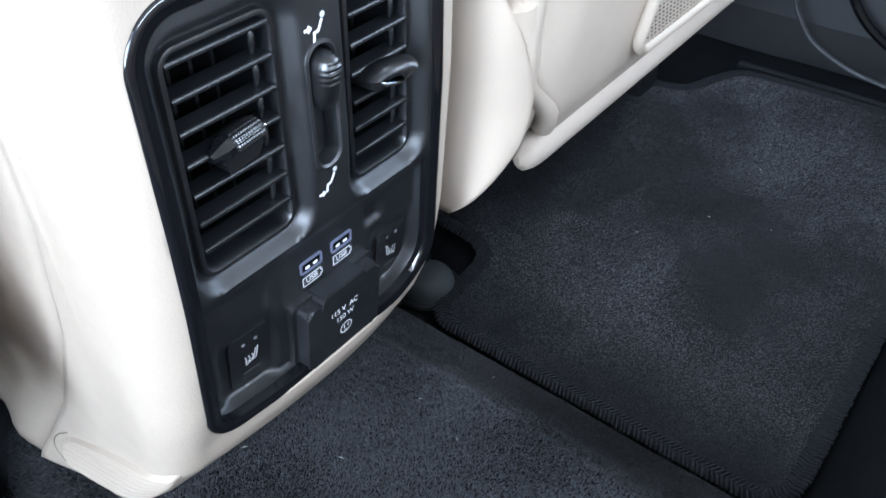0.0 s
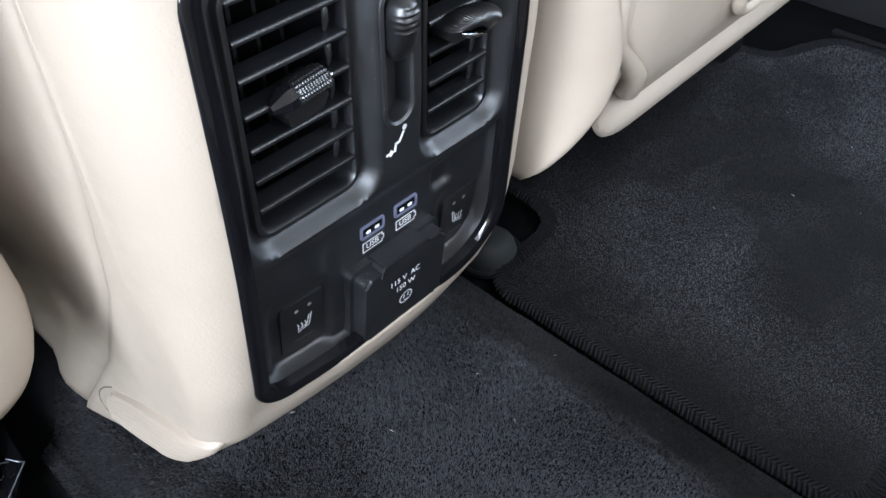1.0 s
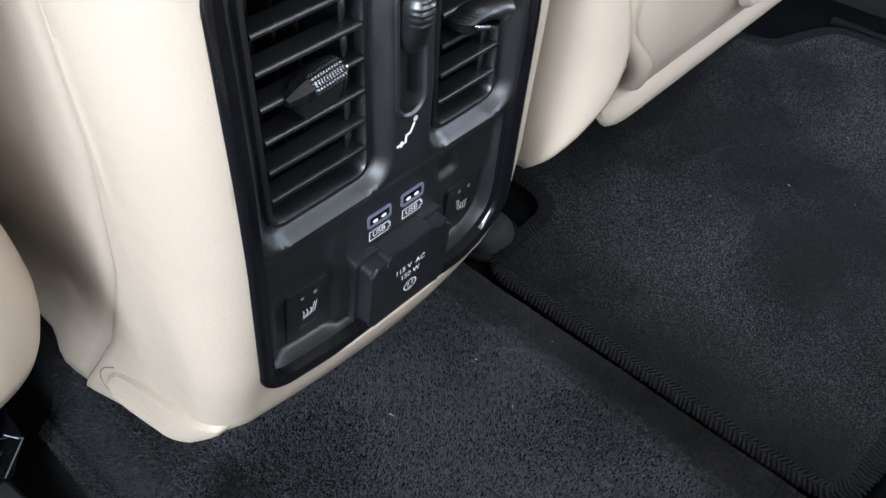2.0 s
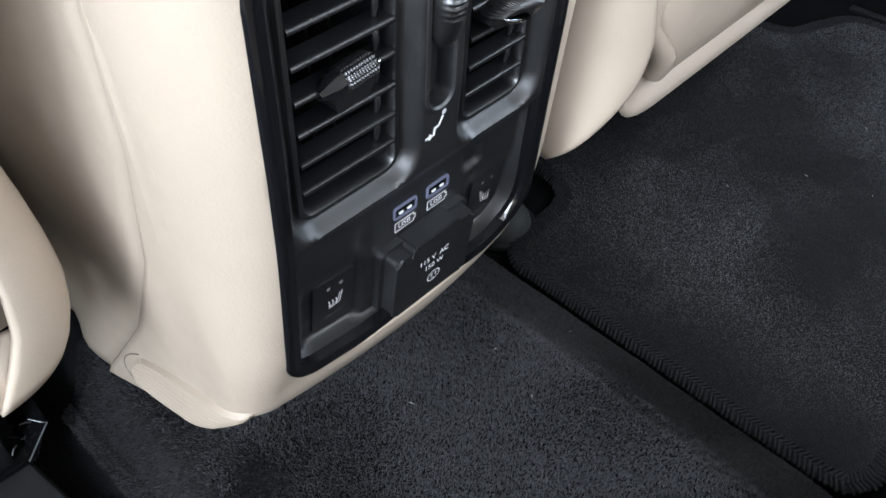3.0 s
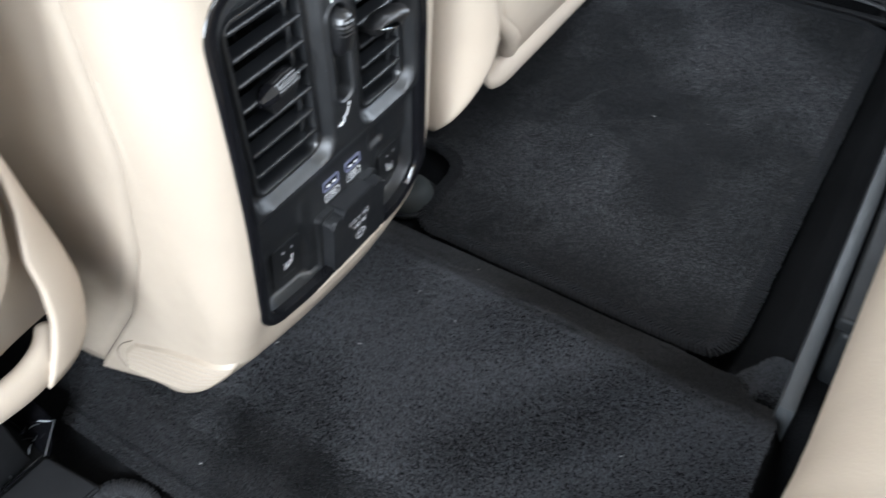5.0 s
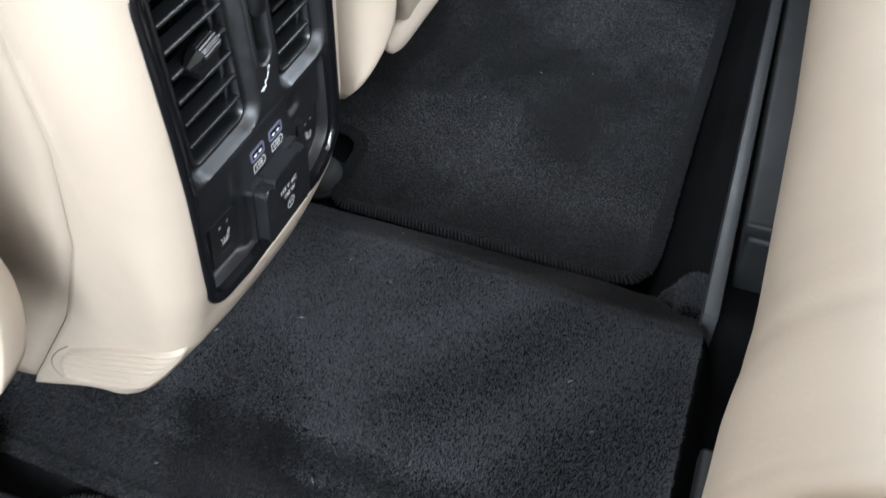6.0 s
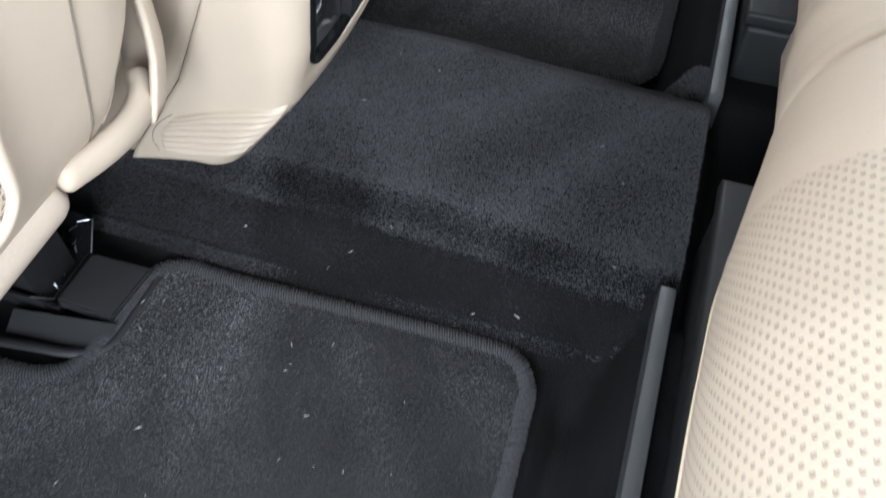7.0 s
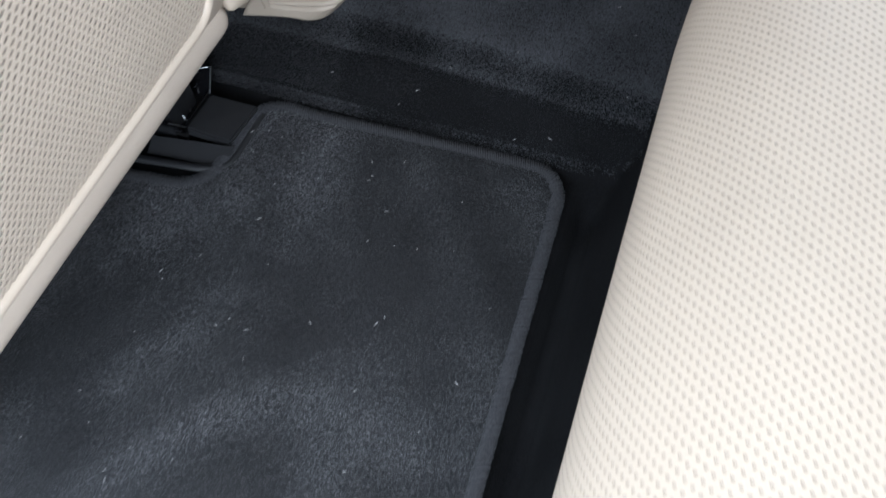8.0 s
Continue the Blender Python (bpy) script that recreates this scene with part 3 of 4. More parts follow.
def build_vent(sx):
    """One louvred outlet: frame, blades, fins behind and the pins that join the blades."""
    x0, x1, z0, z1 = VENTS[sx]
    loop = rounded_rect(x0, x1, z0, z1, 0.006, 6)
    sec = [(0.0024, -0.0110), (0.0023, -0.0066), (0.0018, -0.0054), (0.0008, -0.0050), (-0.0003, -0.0053), (-0.0010, -0.0066), (-0.0013, -0.010), (-0.0014, -0.040)]
    bm = bmesh.new()
    rings = []
    n = len(loop)
    for i, (x, z) in enumerate(loop):
        (xa, za), (xb, zb) = loop[i - 1], loop[(i + 1) % n]
        e = Vector((zb - za, -(xb - xa))).normalized()
        rings.append([bm.verts.new(pp(x + e.x * s, z + e.y * s, h)) for s, h in sec])
    for i in range(n):
        a, b = rings[i], rings[(i + 1) % n]
        for j in range(len(sec) - 1):
            bm.faces.new((a[j], a[j + 1], b[j + 1], b[j]))
    vent = wpart("air_vent", bm, M_VENT, console, "louvred black air outlet with dust on its blades")
    nose = [(-0.0125, 0.0002), (-0.0050, 0.0010), (-0.0038, 0.0010), (-0.0032, 0.0006), (-0.0030, -0.0002), (-0.0033, -0.0010), (-0.0042, -0.0013), (-0.0060, -0.0010), (-0.0125, -0.0004)]
    for i in range(7):
        z = z1 - 0.0044 - 0.0135 * i
        xa, xb = x0 + 0.001, x1 - 0.001
        b = sheet(lambda u, v: pp(xa + (xb - xa) * u, z + nose[round(v * 9) % 9][1] - 0.10 * nose[round(v * 9) % 9][0], nose[round(v * 9) % 9][0] - 0.002), 6, 9, closed_v=True)
        under(part("slat", b, M_VENT), vent)
    # upright fins far behind, near-black to put in the vent's shade
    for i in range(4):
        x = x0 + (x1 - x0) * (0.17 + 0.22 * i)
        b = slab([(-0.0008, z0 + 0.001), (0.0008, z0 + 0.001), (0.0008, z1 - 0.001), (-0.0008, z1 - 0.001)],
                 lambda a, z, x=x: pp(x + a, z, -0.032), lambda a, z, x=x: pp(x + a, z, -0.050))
        under(part("fin", b, M_HOLLOW_SHADE), vent)
    # jointed rod that ties the blades together
    for i in range(6):
        z = z1 - 0.0110 - 0.0135 * i
        x = x1 - 0.0065
        b = sweep([pp(x, z - 0.0050, -0.0100), pp(x, z - 0.001, -0.0092), pp(x, z + 0.0030, -0.0092), pp(x, z + 0.0045, -0.0100)], lambda i, n: oval(*((0.0008, 0.0008) if i in (0, 3) else (0.0013, 0.0012)), 8), up=(0, 1, 0))
        under(part("link_pin", b, M_VENT), vent)
    return vent


def build_grip(vent):
    """The knurled barrel that straddles the middle blade, with a clear wedge at its end."""
    x, z, d = -0.0440, 0.3222, -0.0048

    def body(u, v):
        a = 2 * math.pi * v
        px = -0.0040 + 0.0155 * u
        k = (1 - (2 * u - 1) ** 8) ** 0.5 if 0 < u < 1 else 0.0
        rib = 0.00030 * math.sin(2 * math.pi * px / 0.0012) + 0.00022 * math.sin(18 * a)
        hz, hd = (0.0043 + rib) * (0.5 + 0.5 * k), (0.0060 + rib) * (0.5 + 0.5 * k)
        return pp(x + px, z + hz * math.sin(a) + 0.10 * px, d + hd * math.cos(a))
    grip = under(part("grip", sheet(body, 90, 72, closed_v=True), M_RUBBER, None, "cross-ribbed black grip"), vent)
    # the block it is moulded on
    block = [(-0.0060, -0.0105), (0.0080, -0.0105), (0.0105, -0.0070), (0.0105, -0.0010), (-0.0060, -0.0010), (-0.0075, -0.0060)]
    under(part("grip_block", slab(block, lambda a, b: pp(x + a, z + b + 0.12 * a, d + 0.0030), lambda a, b: pp(x + a, z + b + 0.12 * a, d - 0.011)), M_RUBBER, smooth=False), vent)

    def tip(u, v):
        a = 2 * math.pi * (v + 0.0625)
        px = -0.0125 + 0.0088 * u
        k = 0.42 + 0.60 * min(1.0, u * 1.5)
        return pp(x + px, z - 0.0010 * (1 - u) + 0.0044 * k * math.sin(a) + 0.10 * px, d + 0.0058 * k * math.cos(a))
    bm = sheet(tip, 3, 8, closed_v=True)
    bmesh.ops.contextual_create(bm, geom=[e for e in bm.edges if e.is_boundary and all(abs(v.co.x - (x - 0.0125)) < 0.002 for v in e.verts)])
    under(part("grip_tip", bm, M_GLOSS, None, "faceted glossy end of the grip", smooth=False), vent)
    bm = bmesh.new()
    bmesh.ops.create_uvsphere(bm, u_segments=10, v_segments=8, radius=0.0011, matrix=Matrix.Translation(pp(x + 0.0122, z + 0.0016, d + 0.003)))
    under(part("end_stud", bm, M_CHROME, None, "tiny bright stud"), vent)
    return grip


def build_fan_grip(vent):
    """The other grip, seen end on: a ribbed crescent over a polished metal underside."""
    cx, cz, d = 0.0400, 0.3155, -0.0020

    def body(u, v):
        a = math.pi * (0.04 + 0.92 * u)
        b = math.pi * v
        r = math.sin(b) ** 0.45
        rib = 1 + 0.022 * math.sin(70 * a)
        return pp(cx - 0.0165 * r * rib * math.cos(a), cz + 0.0078 * r * rib * math.sin(a) + 0.0020 * math.cos(a), d + 0.0072 * math.cos(b) + 0.003 * math.sin(a))
    grip = under(part("grip", sheet(body, 210, 16), M_RUBBER, None, "ribbed black crescent grip", angle=70), vent)

    def shoe(u, v):
        t = 2 * u - 1
        b = 2 * math.pi * v
        k = math.sqrt(max(0.0, 1 - t * t)) ** 0.8
        return pp(cx - 0.0015 + 0.0085 * t, cz - 0.0018 * (1 - t * t) - 0.0008 * t + 0.0019 * k * math.sin(b), d + 0.0052 + 0.0024 * k * math.cos(b))
    under(part("grip_shoe", sheet(shoe, 24, 14, closed_v=True), M_CHROME, None, "polished metal underside", angle=80), vent)
    block = [(-0.0120, -0.0045), (0.0110, -0.0045), (0.0150, 0.0010), (-0.0155, 0.0010)]
    under(part("grip_block", slab(block, lambda a, b: pp(cx + a, cz + b - 0.1 * a, d + 0.0035), lambda a, b: pp(cx + a, cz + b - 0.1 * a, d - 0.011)), M_RUBBER, smooth=False), vent)
    return grip


build_grip(build_vent(-1))
build_fan_grip(build_vent(1))


def build_slider():
    loop = rounded_rect(*SLOT, 0.0064, 6)
    sec = [(0.0022, -0.001), (0.0018, 0.0008), (0.0006, 0.0012), (-0.0004, 0.0002), (-0.0008, -0.006)]
    bm = bmesh.new()
    rings = []
    n = len(loop)
    for i, (x, z) in enumerate(loop):
        (xa, za), (xb, zb) = loop[i - 1], loop[(i + 1) % n]
        e = Vector((zb - za, -(xb - xa))).normalized()
        rings.append([bm.verts.new(pp(x + e.x * s, z + e.y * s, h)) for s, h in sec])
    for i in range(n):
        a, b = rings[i], rings[(i + 1) % n]
        for j in range(len(sec) - 1):
            bm.faces.new((a[j], a[j + 1], b[j + 1], b[j]))
    slot = wpart("slider_slot", bm, M_PANEL, console)

    def knob(u, v):
        a = 2 * math.pi * v
        t = 2 * u - 1
        k = math.sqrt(max(0.0, 1 - abs(t) ** 3.5))
        rib = 0.00035 * math.sin(2 * math.pi * t * 5.5) if t > 0 else 0
        cx, cd = math.cos(a), math.sin(a)
        cx = math.copysign(abs(cx) ** 0.6, cx)
        return pp(-0.0016 + 0.0062 * k * cx, 0.3310 + 0.0130 * t, 0.001 + (0.0100 * (0.72 + 0.28 * t) + rib) * k * cd)
    wpart("slider_knob", sheet(knob, 40, 20, closed_v=True), M_RUBBER, console, "ribbed black slider knob")
    for name, z, up in (("upper_icon", 0.3525, True), ("lower_icon", 0.2812, False)):
        icon = strokes(seat_figure(-0.0004, z, 0.95, up), 0.0013, 0.0004, name, console)
        under(strokes([circle(0.0014, z + 0.0048, 0.0006, 8)], 0.0013, 0.0004, "icon_head", console), icon)


build_slider()


def build_usb(x):
    z = 0.2308
    loop = rounded_rect(x - 0.0072, x + 0.0072, z - 0.0038, z + 0.0038, 0.0014, 4)
    inner = rounded_rect(x - 0.0062, x + 0.0062, z - 0.0027, z + 0.0027, 0.0006, 4)
    bm = bmesh.new()
    rows = [[bm.verts.new(pp(a, b, d)) for a, b in lp] for lp, d in ((loop, DECK - 0.0005), (loop, DECK + 0.0009), (inner, DECK + 0.0009), (inner, DECK - 0.006))]
    n = len(loop)
    for a, b in zip(rows, rows[1:]):
        for i in range(n):
            bm.faces.new((a[i], a[(i + 1) % n], b[(i + 1) % n], b[i]))
    port = wpart("usb_port", bm, M_USB, console, "lavender-rimmed charging socket", smooth=False)
    under(part("socket_floor", slab(inner, lambda a, b: pp(a, b, DECK + 0.0001), lambda a, b: pp(a, b, DECK - 0.006)), M_HOLLOW_SHADE, smooth=False), port)
    under(part("tongue", slab([(x - 0.005, z - 0.0002), (x + 0.005, z - 0.0002), (x + 0.005, z + 0.0014), (x - 0.005, z + 0.0014)],
               lambda a, b: pp(a, b, DECK + 0.0006), lambda a, b: pp(a, b, DECK - 0.004)), M_GLOSS, smooth=False), port)
    # flat white contacts: the glint of their metal is put into the colour
    for i in (-1, 1):
        under(part("contact", slab(rounded_rect(x + i * 0.0026 - 0.0012, x + i * 0.0026 + 0.0012, z - 0.0014, z + 0.0002, 0.0003, 2),
                   lambda a, b: pp(a, b, DECK + 0.0008), lambda a, b: pp(a, b, DECK)), M_WHITE, smooth=False), port)
    zl = z - 0.0092
    fr = [(x - 0.006, zl - 0.0027), (x + 0.0058, zl - 0.0027), (x + 0.0058, zl - 0.0012), (x + 0.0068, zl - 0.0012), (x + 0.0068, zl + 0.0012), (x + 0.0058, zl + 0.0012), (x + 0.0058, zl + 0.0027), (x - 0.006, zl + 0.0027), (x - 0.006, zl - 0.0027)]
    lab = strokes([fr], 0.0005, DECK + 0.0004, "charge_label", console)
    under(arc_text("USB", 0.0046, x - 0.0002, zl, DECK + 0.0004, "lettering", console), lab)


build_usb(-0.0080)
build_usb(0.0128)


def build_outlet():
    loop = rounded_rect(-0.0238, 0.0298, 0.1672, 0.2128, 0.004, 5)
    top = 0.0020

    def fr(x, z):
        return pp(0.003 + (x - 0.003) * 0.97, 0.190 + (z - 0.190) * 0.97, top)
    bm = slab(loop, fr, lambda x, z: pp(x, z, DECK - 0.001))
    bmesh.ops.bevel(bm, geom=[e for e in bm.edges if all(abs(v.co.y - pp(v.co.x, v.co.z, top).y) < 2e-4 for v in e.verts)], offset=0.0014, segments=3, affect="EDGES")
    cover = wpart("outlet_cover", bm, M_COVER, console, "dusty black hinged socket cover", angle=30)
    # raised collar on which the cover sits
    wpart("outlet_collar", slab(rounded_rect(-0.0262, 0.0318, 0.1700, 0.2150, 0.005, 5), lambda x, z: pp(x, z, DECK + 0.0042), lambda x, z: pp(x, z, DECK - 0.001)), M_PANEL, console, angle=30)
    under(arc_text("115 V  AC", 0.0046, 0.0014, 0.1998, top + 0.00025, "voltage_lettering", console), cover)
    under(arc_text("150 W", 0.0046, 0.0016, 0.1943, top + 0.00025, "power_lettering", console), cover)
    x, z = 0.0026, 0.1846
    under(strokes([circle(x, z, 0.0040, 20), [(x - 0.0014, z + 0.002), (x - 0.0014, z - 0.0004)], [(x + 0.0014, z + 0.002), (x + 0.0014, z - 0.0004)],
                   [(x - 0.0008, z - 0.0026), (x + 0.0008, z - 0.0026)]], 0.0007, top + 0.00025, "socket_icon", console), cover)
    # hinge tab with chamfered ends along the top
    tab = [(-0.0150, 0.2092), (-0.0125, 0.2124), (-0.0120, 0.2158), (0.0165, 0.2158), (0.0170, 0.2124), (0.0195, 0.2092)]
    bm = slab(tab, lambda x, z: pp(x, z, top + 0.0006), lambda x, z: pp(x, z, DECK))
    bmesh.ops.bevel(bm, geom=bm.edges[:], offset=0.0006, segments=2, affect="EDGES")
    wpart("hinge_tab", bm, M_COVER, console, "dusty hinge tab", angle=30)


build_outlet()


def build_switch(sx):
    x, z = (-0.0480, 0.1958) if sx < 0 else (0.0535, 0.1958)
    lo, hi = panel_depth(x, z - 0.0175), panel_depth(x, z + 0.017)

    def d0(zz):
        return lo + (hi - lo) * (zz - z + 0.0175) / 0.0345
    loop = rounded_rect(x - 0.0115, x + 0.0115, z - 0.0175, z + 0.017, 0.002, 3)
    sw = wpart("heater_switch", slab(loop, lambda a, b: pp(a, b, d0(b) + 0.0011), lambda a, b: pp(a, b, DECK - 0.010)), M_PANEL, console, "black seat heater switch", angle=30)

    def lay(lines, w, name, mat=None):
        bm = bmesh.new()
        for line in lines:
            for (xa, za), (xb, zb) in zip(line, line[1:]):
                e = Vector((xb - xa, zb - za))
                q = Vector((-e.y, e.x)).normalized() * w / 2
                bm.faces.new([bm.verts.new(pp(a, b, d0(b) + 0.0014)) for a, b in ((xa + q.x, za + q.y), (xb + q.x, zb + q.y), (xb - q.x, zb - q.y), (xa - q.x, za - q.y))])
        under(part(name, bm, mat or M_WHITE, smooth=False), sw)
    m = -sx
    lines = [[(x + m * 0.0042, z + 0.0055), (x + m * 0.0028, z - 0.002)], [(x + m * 0.0030, z + 0.005), (x + m * 0.0016, z - 0.001)],
             [(x + m * 0.0028, z - 0.002), (x - m * 0.0036, z - 0.0036)], [(x + m * 0.0016, z - 0.001), (x - m * 0.0034, z - 0.0022)]]
    for i in range(3):
        a = x - m * (0.0032 - 0.002 * i)
        lines.append([(a, z - 0.0022), (a + m * 0.0004, z + 0.0004), (a - m * 0.0003, z + 0.0022)])
    lay(lines, 0.00045, "heater_icon")
    lay([[(x - 0.005, z - 0.0095), (x + 0.005, z - 0.0095)]], 0.0004, "marker_line", M_GREY)
    for i in (-1, 1):
        lay([circle(x + i * 0.0035, z + 0.0115, 0.0006, 8)], 0.0012, "indicator_lamp", M_GREY)


for sx in (-1, 1):
    build_switch(sx)


# ---------------------------------------------------------------- floor mats
def hem_section(i, n, size=1.0):
    return oval(0.0050 * size, 0.0026 * size, 8)


def stitches(path, z, size, chevron, seed):
    """Serging thread: short arched strands laid over the hem, slanted, in two rows where chevron."""
    rng = random.Random(seed)
    verts, faces = [], []
    n = len(path)
    for i, p in enumerate(path):
        t = (path[(i + 1) % n] - path[i - 1]).normalized()
        side = Vector((t.y, -t.x, 0))
        rows = ((-1.0, 0.05, 0.0016), (-0.05, 1.0, -0.0016)) if chevron else ((-1.0, 1.0, 0.0020),)
        for a, b, lean in rows:
            k = size * rng.uniform(0.93, 1.08)
            jog = rng.uniform(-0.0004, 0.0004)
            rad = (0.00125 if chevron else 0.00080) * rng.uniform(0.85, 1.15)
            steps = 3 if chevron else 5
            base = len(verts)
            for j in range(steps + 1):
                w = a + (b - a) * j / steps
                mid = p + side * (w * 0.0064 * k) + t * (lean * (w - (a + b) / 2) * (2 if chevron else 1) + jog)
                arch = 0.0027 * size * math.sqrt(max(0.0, 1 - (0.93 * w) ** 2))
                for c in range(5):
                    q = 2 * math.pi * c / 5
                    verts.append((mid.x + t.x * rad * math.cos(q), mid.y + t.y * rad * math.cos(q), z + arch + rad * math.sin(q)))
            for j in range(steps):
                for c in range(5):
                    d = (c + 1) % 5
                    faces.append((base + 5 * j + c, base + 5 * j + d, base + 5 * j + 5 + d, base + 5 * j + 5 + c))
    me = bpy.data.meshes.new("stitches")
    me.from_pydata(verts, [], faces)
    me.shade_smooth()
    me.materials.append(M_HEM_SHADED if chevron else M_HEM_LIT)
    return new("stitches", me)


def build_mat(name, outline, z, label, seed, yarns, hem, chevron):
    path = smooth_path([(x, y, 0) for x, y in outline], 10, closed=True)
    # even steps for the stitches
    out, acc = [], 0.0
    step = 0.0035 if chevron else 0.0022
    for i in range(len(path)):
        a, b = path[i], path[(i + 1) % len(path)]
        d = (b - a).length
        while acc <= d:
            out.append(a.lerp(b, acc / d if d else 0))
            acc += step
        acc -= d
    mat = thing(name, (sum(p.x for p in path) / len(path), sum(p.y for p in path) / len(path), z), label, "floor mat", "rear floor mats")
    bm = bmesh.new()
    face = bm.faces.new([bm.verts.new((p.x, p.y, z + 0.004)) for p in path])
    bmesh.ops.triangulate(bm, faces=[face])
    ext = bmesh.ops.extrude_face_region(bm, geom=bm.faces[:])
    for v in ext["geom"]:
        if isinstance(v, bmesh.types.BMVert):
            v.co.z -= 0.005
    wpart("backing", bm, M_MAT, mat, "dark velour ground", smooth=False)
    poly = np.array([(p.x, p.y) for p in path])

    def inside(rng, n):
        lo, hi = poly.min(0), poly.max(0)
        q = rng.uniform(lo, hi, (n, 2))
        a, b = poly, np.roll(poly, -1, 0)
        hits = np.zeros(n, int)
        for (x0, y0), (x1, y1) in zip(a, b):
            if y0 != y1:
                hits += ((q[:, 1] > y0) != (q[:, 1] > y1)) & (q[:, 0] < x0 + (q[:, 1] - y0) / (y1 - y0) * (x1 - x0))
        q = q[hits % 2 == 1]
        return np.column_stack([q, np.full(len(q), z + 0.004)])
    pile("velour", M_VELOUR, mat, yarns, inside, 0.0007, 0.0004, 0.5, seed, "dark brushed velour")
    wpart("hem", sweep([Vector((p.x, p.y, z + 0.0035)) for p in out], lambda i, n: hem_section(i, n, hem), closed=True), M_HEM_SHADED if chevron else M_HEM_LIT, mat, "serged thread edging", angle=70)
    under(tagged(stitches(out, z + 0.0036, hem, chevron, seed), "dark slanted serging stitches", kind="stuff"), mat)
    return mat


build_mat("floor_mat", [(-0.158, 0.060), (-0.157, 0.095), (-0.172, 0.114), (-0.205, 0.118), (-0.238, 0.120), (-0.262, 0.128), (-0.276, 0.150), (-0.280, 0.185),
                        (-0.288, 0.218), (-0.31, 0.235), (-0.40, 0.24), (-0.60, 0.24), (-0.70, 0.235), (-0.735, 0.20), (-0.74, 0.0), (-0.735, -0.17), (-0.70, -0.200),
                        (-0.55, -0.200), (-0.35, -0.196), (-0.20, -0.193), (-0.174, -0.189), (-0.158, -0.177), (-0.153, -0.152), (-0.155, -0.05)],
          0.0, "dark grey velour mat with serged hem on the carpet, linty", 5, 400000, 1.0, False)
build_mat("floor_mat", [(0.177, 0.03), (0.179, 0.062), (0.196, 0.076), (0.225, 0.078), (0.252, 0.080), (0.270, 0.088), (0.280, 0.11), (0.284, 0.15),
                        (0.295, 0.178), (0.33, 0.185), (0.50, 0.185), (0.62, 0.18), (0.648, 0.15), (0.652, 0.10), (0.665, 0.07), (0.70, 0.055), (0.735, 0.035), (0.745, 0.0),
                        (0.748, -0.15), (0.742, -0.205), (0.71, -0.226), (0.55, -0.228), (0.35, -0.226), (0.215, -0.225), (0.184, -0.218), (0.174, -0.195), (0.175, -0.08)],
          0.0, "dark velour mat with serged hem, brushed patches in its pile", 8, 300000, 1.12, True)


